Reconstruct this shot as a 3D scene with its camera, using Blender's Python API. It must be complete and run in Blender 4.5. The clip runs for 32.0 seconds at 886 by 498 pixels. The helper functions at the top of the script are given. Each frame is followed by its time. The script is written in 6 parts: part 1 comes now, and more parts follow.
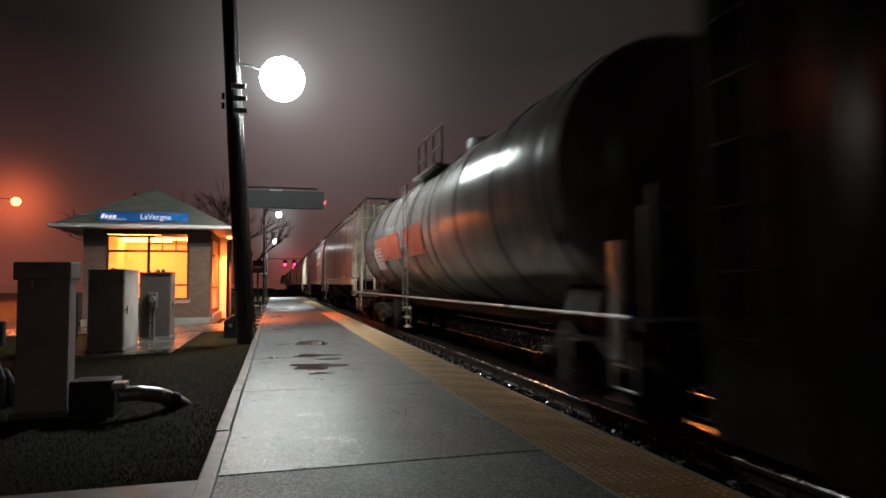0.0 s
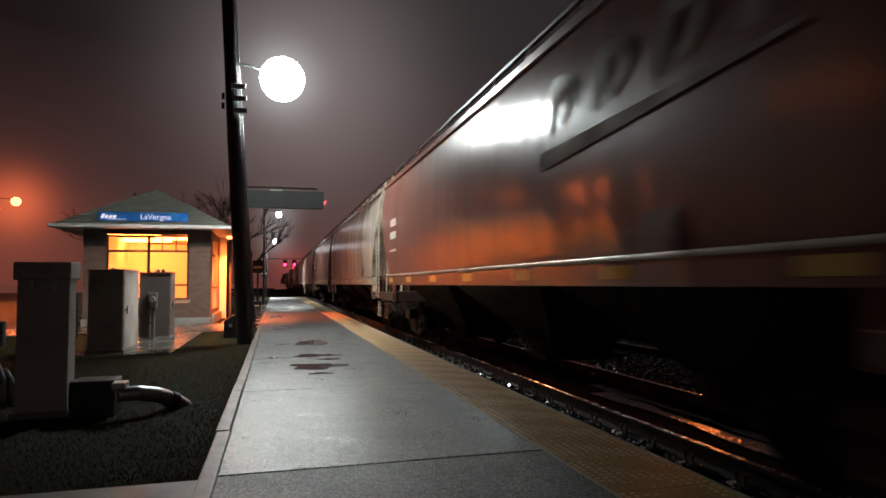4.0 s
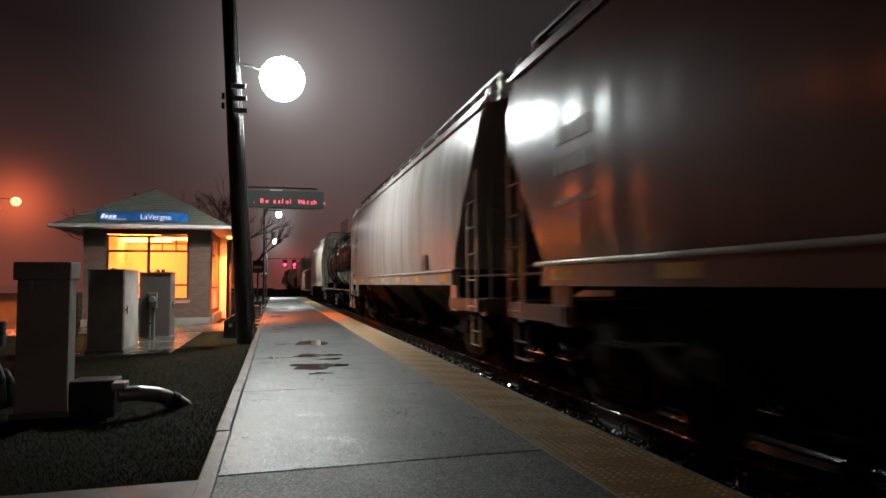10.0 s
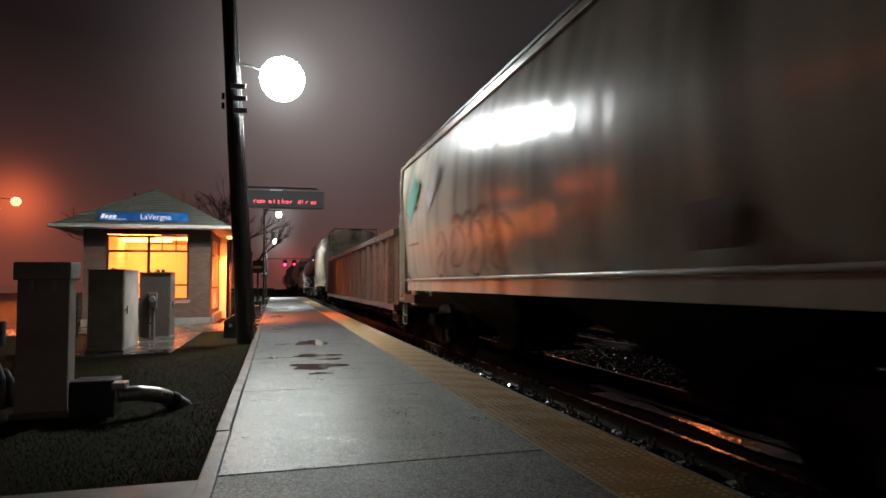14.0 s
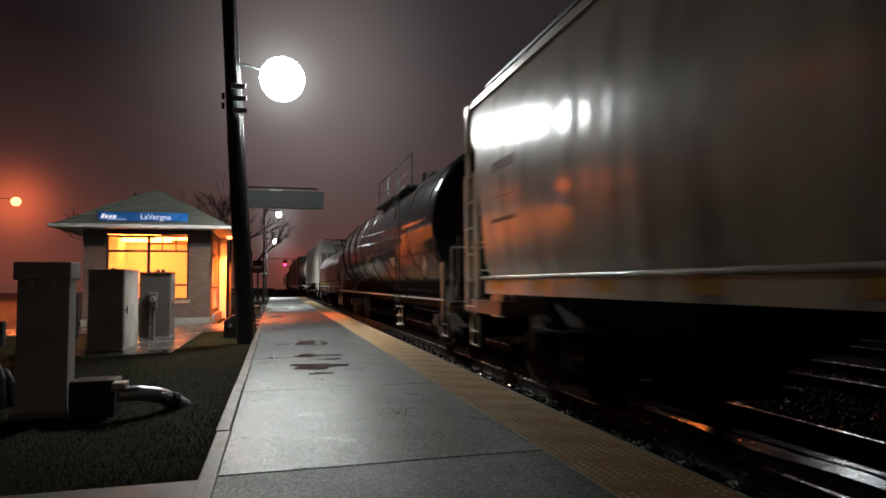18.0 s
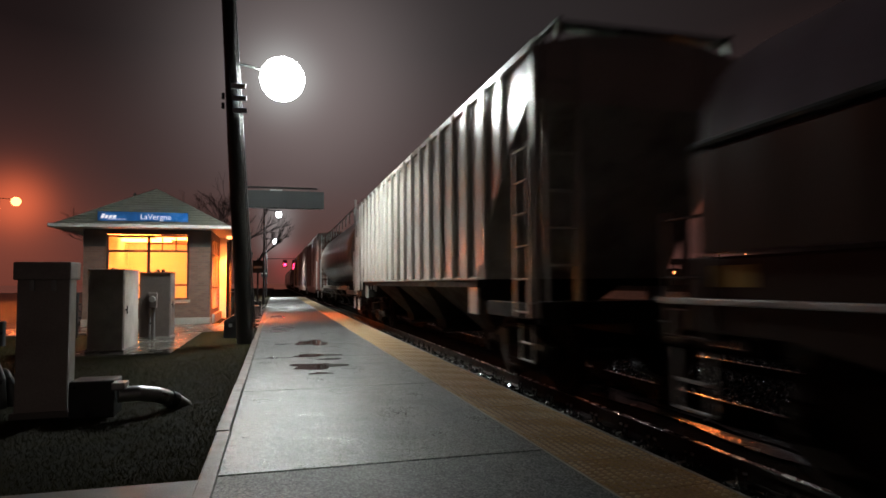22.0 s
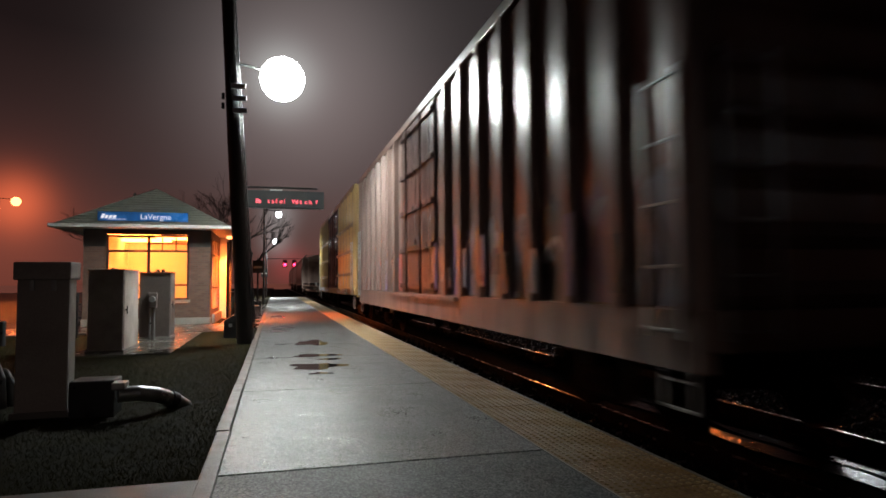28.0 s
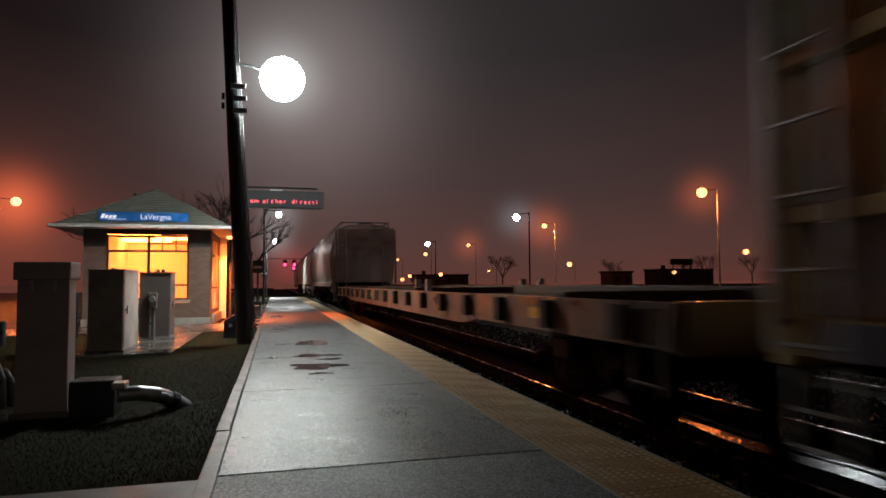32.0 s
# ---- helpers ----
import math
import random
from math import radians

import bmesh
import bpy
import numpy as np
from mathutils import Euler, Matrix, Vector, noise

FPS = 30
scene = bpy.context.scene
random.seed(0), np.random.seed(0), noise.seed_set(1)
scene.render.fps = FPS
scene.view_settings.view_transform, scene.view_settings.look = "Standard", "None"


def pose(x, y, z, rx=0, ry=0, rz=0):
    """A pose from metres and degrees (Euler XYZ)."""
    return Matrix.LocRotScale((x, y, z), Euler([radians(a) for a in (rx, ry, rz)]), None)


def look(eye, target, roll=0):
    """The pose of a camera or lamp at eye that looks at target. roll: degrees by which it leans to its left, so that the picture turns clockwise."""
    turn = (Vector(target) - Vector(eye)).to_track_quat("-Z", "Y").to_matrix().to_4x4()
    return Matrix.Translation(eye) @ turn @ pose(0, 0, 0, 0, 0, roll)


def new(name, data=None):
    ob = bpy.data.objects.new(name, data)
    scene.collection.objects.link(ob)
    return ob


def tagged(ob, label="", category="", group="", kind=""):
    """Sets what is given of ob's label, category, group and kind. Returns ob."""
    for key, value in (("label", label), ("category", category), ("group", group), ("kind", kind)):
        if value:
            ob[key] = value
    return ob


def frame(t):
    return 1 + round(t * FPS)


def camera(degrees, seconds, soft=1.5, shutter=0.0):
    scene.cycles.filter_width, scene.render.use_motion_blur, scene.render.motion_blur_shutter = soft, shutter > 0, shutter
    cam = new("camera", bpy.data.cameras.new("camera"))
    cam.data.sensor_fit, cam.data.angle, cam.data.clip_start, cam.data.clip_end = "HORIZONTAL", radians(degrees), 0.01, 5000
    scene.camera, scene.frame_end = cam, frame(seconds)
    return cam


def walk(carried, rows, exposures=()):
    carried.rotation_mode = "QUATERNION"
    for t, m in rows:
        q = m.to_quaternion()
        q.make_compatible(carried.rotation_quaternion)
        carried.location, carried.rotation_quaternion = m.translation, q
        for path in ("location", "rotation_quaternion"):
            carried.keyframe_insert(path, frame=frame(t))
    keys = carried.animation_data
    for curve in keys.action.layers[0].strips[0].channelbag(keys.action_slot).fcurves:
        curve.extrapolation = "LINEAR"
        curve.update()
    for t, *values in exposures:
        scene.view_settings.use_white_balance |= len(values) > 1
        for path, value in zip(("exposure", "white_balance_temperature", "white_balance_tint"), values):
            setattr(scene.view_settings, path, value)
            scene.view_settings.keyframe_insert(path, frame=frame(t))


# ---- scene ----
# The camera stands on the platform, the train runs towards it along y; metres, platform top at z = 0.
EYE = (0.0, 0.0, 1.2)
cam = camera(70.49, 32.0, soft=1.6, shutter=0.7)
STAND = look(EYE, (2.58093637, 9.64614741, 1.73908034), -0.4)
walk(cam, [(0, STAND), (32, STAND)])

SPEED = 9.2       # train, m/s towards the camera
TRACK = 4.31      # centre line of the near track
RAIL = -0.2       # top of rail
scene.view_settings.exposure = 0.0

# ---- world: night mist lit by the town ----
world = bpy.data.worlds.new("night_sky")
scene.world = world
world.use_nodes = True
wn, wl = world.node_tree.nodes, world.node_tree.links
wn.clear()
w_out = wn.new("ShaderNodeOutputWorld")
w_bg = wn.new("ShaderNodeBackground")
w_tc = wn.new("ShaderNodeTexCoord")
w_sep = wn.new("ShaderNodeSeparateXYZ")
w_ramp = wn.new("ShaderNodeValToRGB")
w_noise = wn.new("ShaderNodeTexNoise")
w_noise.inputs["Scale"].default_value = 2.2
w_noise.inputs["Detail"].default_value = 3
w_add = wn.new("ShaderNodeMath")
w_add.operation = "MULTIPLY_ADD"
w_add.inputs[1].default_value = 0.10
wl.new(w_tc.outputs["Generated"], w_sep.inputs[0])
wl.new(w_tc.outputs["Generated"], w_noise.inputs["Vector"])
wl.new(w_noise.outputs["Fac"], w_add.inputs[0])
wl.new(w_sep.outputs["Z"], w_add.inputs[2])
wl.new(w_add.outputs[0], w_ramp.inputs[0])
stops = [(0.0, (0.120, 0.034, 0.024)), (0.10, (0.082, 0.034, 0.028)), (0.20, (0.046, 0.0235, 0.0215)), (0.40, (0.0115, 0.0068, 0.0068)), (1.0, (0.0060, 0.0038, 0.0040))]
for k, (p, c) in enumerate(stops):
    e = w_ramp.color_ramp.elements[k] if k < 2 else w_ramp.color_ramp.elements.new(p)
    e.position, e.color = p, (*c, 1)
# the platform lamp's broad glare, painted into the sky down the line
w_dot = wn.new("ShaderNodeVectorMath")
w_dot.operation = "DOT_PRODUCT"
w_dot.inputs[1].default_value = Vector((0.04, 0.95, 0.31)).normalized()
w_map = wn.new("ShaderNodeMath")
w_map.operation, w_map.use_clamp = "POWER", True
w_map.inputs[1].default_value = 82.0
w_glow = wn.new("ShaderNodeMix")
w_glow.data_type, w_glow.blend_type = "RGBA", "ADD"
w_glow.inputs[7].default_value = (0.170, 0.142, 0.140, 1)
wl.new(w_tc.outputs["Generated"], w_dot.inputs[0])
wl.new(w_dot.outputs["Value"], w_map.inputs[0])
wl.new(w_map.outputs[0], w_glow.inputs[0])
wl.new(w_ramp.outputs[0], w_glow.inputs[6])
# lamp halos painted into the sky: wide pale veil over the platform, others tighter
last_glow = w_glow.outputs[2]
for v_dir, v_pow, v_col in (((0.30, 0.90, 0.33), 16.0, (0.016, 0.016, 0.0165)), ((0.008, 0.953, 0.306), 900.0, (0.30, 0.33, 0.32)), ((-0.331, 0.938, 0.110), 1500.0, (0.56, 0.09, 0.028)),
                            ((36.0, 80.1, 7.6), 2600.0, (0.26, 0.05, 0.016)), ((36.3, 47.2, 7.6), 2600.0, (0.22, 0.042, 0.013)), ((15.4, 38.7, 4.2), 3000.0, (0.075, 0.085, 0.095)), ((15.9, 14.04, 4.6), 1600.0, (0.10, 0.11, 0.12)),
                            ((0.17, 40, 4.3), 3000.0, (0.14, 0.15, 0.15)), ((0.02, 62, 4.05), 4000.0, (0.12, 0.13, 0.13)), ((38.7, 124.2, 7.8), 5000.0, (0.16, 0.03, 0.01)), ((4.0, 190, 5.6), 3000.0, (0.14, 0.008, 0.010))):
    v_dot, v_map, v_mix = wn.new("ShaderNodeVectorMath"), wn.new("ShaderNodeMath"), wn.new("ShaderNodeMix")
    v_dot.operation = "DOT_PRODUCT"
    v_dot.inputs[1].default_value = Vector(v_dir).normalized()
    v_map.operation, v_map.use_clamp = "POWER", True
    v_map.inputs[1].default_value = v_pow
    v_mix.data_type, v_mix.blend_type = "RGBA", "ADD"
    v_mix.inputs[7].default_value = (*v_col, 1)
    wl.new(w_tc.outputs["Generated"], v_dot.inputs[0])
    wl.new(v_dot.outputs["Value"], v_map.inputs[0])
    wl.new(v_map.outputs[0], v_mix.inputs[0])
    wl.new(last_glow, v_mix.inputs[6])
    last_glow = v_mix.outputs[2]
# sodium haze over the car park, painted into the low sky
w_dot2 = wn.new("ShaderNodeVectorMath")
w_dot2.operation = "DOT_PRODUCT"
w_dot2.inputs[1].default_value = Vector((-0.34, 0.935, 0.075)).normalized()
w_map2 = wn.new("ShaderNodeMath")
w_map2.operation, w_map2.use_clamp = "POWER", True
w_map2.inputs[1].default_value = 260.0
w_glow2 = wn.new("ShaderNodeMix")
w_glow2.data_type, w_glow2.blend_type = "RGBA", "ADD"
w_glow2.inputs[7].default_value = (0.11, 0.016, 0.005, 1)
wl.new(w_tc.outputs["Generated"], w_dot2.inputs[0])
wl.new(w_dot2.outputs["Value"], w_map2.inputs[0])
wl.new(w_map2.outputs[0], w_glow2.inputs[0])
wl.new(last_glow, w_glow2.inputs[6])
# and darker away from the town, behind the platform's end
w_az = wn.new("ShaderNodeVectorMath")
w_az.operation = "DOT_PRODUCT"
w_az.inputs[1].default_value = (0.35, 0.93, 0.0)
w_fac = wn.new("ShaderNodeMapRange")
w_fac.inputs[1].default_value, w_fac.inputs[2].default_value, w_fac.inputs[3].default_value, w_fac.inputs[4].default_value = 0.1, 0.65, 0.30, 1.0
wl.new(w_tc.outputs["Generated"], w_az.inputs[0])
wl.new(w_az.outputs["Value"], w_fac.inputs[0])
wl.new(w_fac.outputs[0], w_bg.inputs[1])
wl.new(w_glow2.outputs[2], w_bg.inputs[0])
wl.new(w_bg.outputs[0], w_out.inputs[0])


# ---- large lights: burners of the lamps, some inferred and not seen ----
def burner(name, kind, place, watts, colour, radius, target=None, cone=150, blend=0.5):
    d = bpy.data.lights.new(name, kind)
    d.energy, d.color, d.shadow_soft_size = watts, colour, radius
    if kind == "SPOT":
        d.spot_size, d.spot_blend = radians(cone), blend
    ob = new(name, d)
    ob.matrix_basis = look(place, target) if target else pose(*place)
    return ob


burner("platform_burner", "SPOT", (0.134, 15.2, 5.55), 2300, (0.93, 1.0, 0.94), 0.28, (0.134, 15.4, 0), 146, 0.3)
burner("platform_burner_far", "SPOT", (0.17, 40, 5.1), 2400, (0.93, 1.0, 0.94), 0.2, (0.17, 40.1, 0), 150, 0.6)
burner("platform_burner_end", "SPOT", (0.02, 62, 4.8), 4500, (0.93, 1.0, 0.94), 0.2, (0.02, 62.1, 0), 150, 0.6)
burner("car_park_burner", "POINT", (-23.96, 68, 10.3), 1200, (1.0, 0.19, 0.04), 0.6)
burner("yard_burner", "POINT", (-14.0, 17.8, 7.9), 30, (1.0, 0.18, 0.04), 0.5)
# unseen lamp, placed by the platform lamps' spacing; it lights the cabinet fronts
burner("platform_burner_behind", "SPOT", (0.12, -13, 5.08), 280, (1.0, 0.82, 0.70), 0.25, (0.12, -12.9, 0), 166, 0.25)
burner("opposite_burner", "POINT", (15.9, 14.04, 5.2), 230, (0.93, 0.98, 1.0), 0.25)
burner("street_burner_near", "POINT", (36.3, 47.2, 8.2), 1500, (1.0, 0.24, 0.05), 0.7)
burner("street_burner_far", "POINT", (36.0, 80.1, 8.2), 4200, (1.0, 0.26, 0.06), 0.3)
burner("doorway_burner", "SPOT", (-1.62, 24.2, 2.80), 2900, (1.0, 0.16, 0.02), 0.12, (-1.45, 24.1, 0), 122, 0.25)


# ---- materials ----
def mat(name, col, rough=0.5, metal=0.0, var=0.3, scale=3.0, bump=0.15, bscale=50.0, stretch=(1, 1, 1), dirt=None, dirt_amount=0.5, dirt_scale=1.2, rvar=0.15, dist=0.01, wave=0.0, wave_stretch=(1, 1, 1), wave_scale=2.0, spec=0.5):
    m = bpy.data.materials.new(name)
    m.use_nodes = True
    n, l = m.node_tree.nodes, m.node_tree.links
    b = n["Principled BSDF"]
    b.inputs["Metallic"].default_value = metal
    b.inputs["Specular IOR Level"].default_value = spec
    tc, mp = n.new("ShaderNodeTexCoord"), n.new("ShaderNodeMapping")
    mp.inputs["Scale"].default_value = stretch
    l.new(tc.outputs["Object"], mp.inputs[0])
    big, fine = n.new("ShaderNodeTexNoise"), n.new("ShaderNodeTexNoise")
    big.inputs["Scale"].default_value, big.inputs["Detail"].default_value = scale, 5
    fine.inputs["Scale"].default_value, fine.inputs["Detail"].default_value = bscale, 3
    l.new(mp.outputs[0], big.inputs["Vector"])
    l.new(tc.outputs["Object"], fine.inputs["Vector"])
    mix = n.new("ShaderNodeMix")
    mix.data_type = "RGBA"
    mix.inputs[6].default_value = (*[c * (1 - var) for c in col], 1)
    mix.inputs[7].default_value = (*[min(1, c * (1 + var)) for c in col], 1)
    av = n.new("ShaderNodeMath")
    av.operation = "MULTIPLY_ADD"
    av.inputs[1].default_value = 0.45
    l.new(fine.outputs["Fac"], av.inputs[0])
    hf = n.new("ShaderNodeMath")
    hf.operation = "MULTIPLY"
    hf.inputs[1].default_value = 0.55
    l.new(big.outputs["Fac"], hf.inputs[0])
    l.new(hf.outputs[0], av.inputs[2])
    sp = n.new("ShaderNodeMapRange")
    sp.inputs[1].default_value, sp.inputs[2].default_value = 0.3, 0.7
    l.new(av.outputs[0], sp.inputs[0])
    l.new(sp.outputs[0], mix.inputs[0])
    colour = mix.outputs[2]
    if dirt:
        dn, dr, dm = n.new("ShaderNodeTexNoise"), n.new("ShaderNodeMapRange"), n.new("ShaderNodeMix")
        dn.inputs["Scale"].default_value, dn.inputs["Detail"].default_value = dirt_scale, 6
        l.new(mp.outputs[0], dn.inputs["Vector"])
        dr.inputs[1].default_value, dr.inputs[2].default_value, dr.inputs[4].default_value = 0.45, 0.7, dirt_amount
        l.new(dn.outputs["Fac"], dr.inputs[0])
        dm.data_type = "RGBA"
        dm.inputs[7].default_value = (*dirt, 1)
        l.new(dr.outputs[0], dm.inputs[0])
        l.new(colour, dm.inputs[6])
        colour = dm.outputs[2]
    l.new(colour, b.inputs["Base Color"])
    rr = n.new("ShaderNodeMapRange")
    rr.inputs[1].default_value, rr.inputs[2].default_value = 0.3, 0.7
    rr.inputs[3].default_value, rr.inputs[4].default_value = max(0.03, rough - rvar), min(1, rough + rvar)
    l.new(big.outputs["Fac"], rr.inputs[0])
    l.new(rr.outputs[0], b.inputs["Roughness"])
    normal = None
    if wave:
        wm, wnz, wb = n.new("ShaderNodeMapping"), n.new("ShaderNodeTexNoise"), n.new("ShaderNodeBump")
        wm.inputs["Scale"].default_value = wave_stretch
        wnz.inputs["Scale"].default_value, wnz.inputs["Detail"].default_value = wave_scale, 1.5
        l.new(tc.outputs["Object"], wm.inputs[0])
        l.new(wm.outputs[0], wnz.inputs["Vector"])
        l.new(wnz.outputs["Fac"], wb.inputs["Height"])
        wb.inputs["Strength"].default_value, wb.inputs["Distance"].default_value = 1.0, wave
        normal = wb.outputs[0]
    if bump:
        bp = n.new("ShaderNodeBump")
        bp.inputs["Strength"].default_value, bp.inputs["Distance"].default_value = bump, dist
        l.new(fine.outputs["Fac"], bp.inputs["Height"])
        if normal:
            l.new(normal, bp.inputs["Normal"])
        normal = bp.outputs[0]
    if normal:
        l.new(normal, b.inputs["Normal"])
    return m


def glow(name, col, strength):
    m = bpy.data.materials.new(name)
    m.use_nodes = True
    b = m.node_tree.nodes["Principled BSDF"]
    b.inputs["Base Color"].default_value = (0.04, 0.04, 0.04, 1)
    b.inputs["Emission Color"].default_value = (*col, 1)
    b.inputs["Emission Strength"].default_value = strength
    return m


def brick_mat(name, c1, c2, mortar, w=0.2, h=0.067):
    m = bpy.data.materials.new(name)
    m.use_nodes = True
    n, l = m.node_tree.nodes, m.node_tree.links
    b = n["Principled BSDF"]
    tc, sx, cb, br, bp, nz = [n.new("ShaderNode" + k) for k in ("TexCoord", "SeparateXYZ", "CombineXYZ", "TexBrick", "Bump", "TexNoise")]
    ad = n.new("ShaderNodeMath")
    l.new(tc.outputs["Object"], sx.inputs[0])
    l.new(sx.outputs[0], ad.inputs[0])
    l.new(sx.outputs[1], ad.inputs[1])
    l.new(ad.outputs[0], cb.inputs[0])
    l.new(sx.outputs[2], cb.inputs[1])
    l.new(cb.outputs[0], br.inputs["Vector"])
    br.inputs["Color1"].default_value, br.inputs["Color2"].default_value, br.inputs["Mortar"].default_value = (*c1, 1), (*c2, 1), (*mortar, 1)
    br.inputs["Scale"].default_value, br.inputs["Mortar Size"].default_value = 1.0, 0.006
    br.inputs["Brick Width"].default_value, br.inputs["Row Height"].default_value = w, h
    l.new(br.outputs["Color"], b.inputs["Base Color"])
    l.new(br.outputs["Fac"], bp.inputs["Height"])
    bp.inputs["Strength"].default_value, bp.inputs["Distance"].default_value = 0.6, -0.006
    l.new(bp.outputs[0], b.inputs["Normal"])
    b.inputs["Roughness"].default_value = 0.75
    return m


def asphalt(name, dark, light, rough, grain, depth):
    """Wet asphalt: pale aggregate in dark binder, glinting."""
    m = bpy.data.materials.new(name)
    m.use_nodes = True
    n, l = m.node_tree.nodes, m.node_tree.links
    b = n["Principled BSDF"]
    tc, vo, big, mid = [n.new("ShaderNode" + k) for k in ("TexCoord", "TexVoronoi", "TexNoise", "TexNoise")]
    vo.inputs["Scale"].default_value = grain
    big.inputs["Scale"].default_value, big.inputs["Detail"].default_value = 2.2, 2
    mid.inputs["Scale"].default_value, mid.inputs["Detail"].default_value = 60, 3
    for x in (vo, big, mid):
        l.new(tc.outputs["Object"], x.inputs["Vector"])
    sep = n.new("ShaderNodeSeparateColor")
    l.new(vo.outputs["Color"], sep.inputs[0])
    mix = n.new("ShaderNodeMix")
    mix.data_type = "RGBA"
    mix.inputs[6].default_value, mix.inputs[7].default_value = (*dark, 1), (*light, 1)
    pw = n.new("ShaderNodeMath")
    pw.operation = "POWER"
    pw.inputs[1].default_value = 2.2
    l.new(sep.outputs[0], pw.inputs[0])
    l.new(pw.outputs[0], mix.inputs[0])
    l.new(mix.outputs[2], b.inputs["Base Color"])
    rr, r2 = n.new("ShaderNodeMapRange"), n.new("ShaderNodeMath")
    rr.inputs[1].default_value, rr.inputs[2].default_value, rr.inputs[3].default_value, rr.inputs[4].default_value = 0.3, 0.7, rough - 0.06, rough + 0.07
    l.new(big.outputs["Fac"], rr.inputs[0])
    r2.operation = "MULTIPLY_ADD"
    r2.inputs[1].default_value = 0.16
    l.new(sep.outputs[1], r2.inputs[0])
    l.new(rr.outputs[0], r2.inputs[2])
    l.new(r2.outputs[0], b.inputs["Roughness"])
    b1, b2 = n.new("ShaderNodeBump"), n.new("ShaderNodeBump")
    l.new(sep.outputs[2], b1.inputs["Height"])
    l.new(mid.outputs["Fac"], b2.inputs["Height"])
    b1.inputs["Strength"].default_value, b1.inputs["Distance"].default_value = 0.8, depth
    b2.inputs["Strength"].default_value, b2.inputs["Distance"].default_value = 0.2, depth * 0.9
    l.new(b1.outputs[0], b2.inputs["Normal"])
    # every stone chip leans its own way and glints
    chip, sub, amp, add, nrm = n.new("ShaderNodeTexVoronoi"), n.new("ShaderNodeVectorMath"), n.new("ShaderNodeVectorMath"), n.new("ShaderNodeVectorMath"), n.new("ShaderNodeVectorMath")
    chip.inputs["Scale"].default_value = grain * 1.15
    l.new(tc.outputs["Object"], chip.inputs["Vector"])
    sub.operation, amp.operation, add.operation, nrm.operation = "SUBTRACT", "SCALE", "ADD", "NORMALIZE"
    sub.inputs[1].default_value = (0.5, 0.5, 0.5)
    amp.inputs["Scale"].default_value = 0.43
    l.new(chip.outputs["Color"], sub.inputs[0])
    l.new(sub.outputs[0], amp.inputs[0])
    l.new(b2.outputs[0], add.inputs[0])
    l.new(amp.outputs[0], add.inputs[1])
    l.new(add.outputs[0], nrm.inputs[0])
    l.new(nrm.outputs[0], b.inputs["Normal"])
    b.inputs["Specular IOR Level"].default_value = 0.75
    return m


ASPHALT = asphalt("wet_asphalt", (0.005, 0.0053, 0.0057), (0.170, 0.174, 0.178), 0.29, 100, 0.004)
ASPHALT_ROUGH = asphalt("rough_wet_asphalt", (0.010, 0.010, 0.011), (0.17, 0.17, 0.17), 0.48, 95, 0.004)
PUDDLE = mat("puddle_water", (0.02, 0.02, 0.02), 0.06, var=0.2, bump=0.03, bscale=30, rvar=0.02)
TRACKWATER = mat("muddy_track_water", (0.012, 0.011, 0.010), 0.2, var=0.4, scale=5, bump=0.5, bscale=14, rvar=0.1, dist=0.02, spec=0.7)
DAMPPATH = mat("damp_concrete", (0.085, 0.08, 0.077), 0.5, var=0.3, scale=2.5, bump=0.3, bscale=90)
KERBWOOD = mat("worn_brown_kerb", (0.115, 0.088, 0.078), 0.5, var=0.35, scale=5, bump=0.4, bscale=50, dirt=(0.06, 0.045, 0.04), dirt_amount=0.6, dirt_scale=4)
RAILSIDE = mat("dark_rail_side", (0.02, 0.014, 0.011), 0.7, 0.0, var=0.4, scale=6, bump=0.2, spec=0.2)
GLINT = mat("wet_black_stone", (0.014, 0.014, 0.014), 0.22, spec=1.0, var=0.4, scale=9, bump=0.1, bscale=60)
TACTILE = mat("yellow_tactile", (0.225, 0.118, 0.032), 0.45, var=0.25, scale=2.0, bump=0.1, bscale=120, dirt=(0.13, 0.10, 0.06), dirt_amount=0.6, dirt_scale=2.5)
# paler than the tile: the wet domes' highlights are put into the colour
DOME_GLINT = mat("pale_dome_glint", (0.46, 0.33, 0.19), 0.3, var=0.25, scale=3.0, bump=0.0)
CONCRETE = mat("worn_concrete", (0.165, 0.152, 0.142), 0.45, var=0.25, scale=2.5, bump=0.3, bscale=90, dirt=(0.10, 0.09, 0.08), dirt_amount=0.5)
WETCONC = mat("wet_concrete", (0.075, 0.066, 0.058), 0.22, var=0.3, scale=1.5, bump=0.15, bscale=60, rvar=0.14)
SOIL = mat("winter_lawn_soil", (0.015, 0.0125, 0.0055), 0.95, spec=0.05, var=0.5, scale=3.0, bump=0.4, bscale=110, dist=0.012)
GRASS = mat("winter_grass", (0.036, 0.033, 0.010), 0.9, spec=0.06, var=0.5, scale=1.5, bump=0.0)
BALLAST = mat("wet_ballast", (0.006, 0.0057, 0.0054), 0.9, spec=0.02, var=0.5, scale=6, bump=0.8, bscale=26, dist=0.05)
STONE = mat("wet_ballast_stone", (0.014, 0.0125, 0.012), 0.4, spec=0.25, var=0.5, scale=9, bump=0.2, bscale=60)
TIE = mat("creosoted_timber", (0.05, 0.035, 0.026), 0.4, var=0.4, scale=3, bump=0.5, bscale=40, stretch=(1, 6, 6))
RAILSTEEL = mat("rail_steel", (0.42, 0.40, 0.38), 0.24, 1.0, var=0.3, scale=6, bump=0.05)
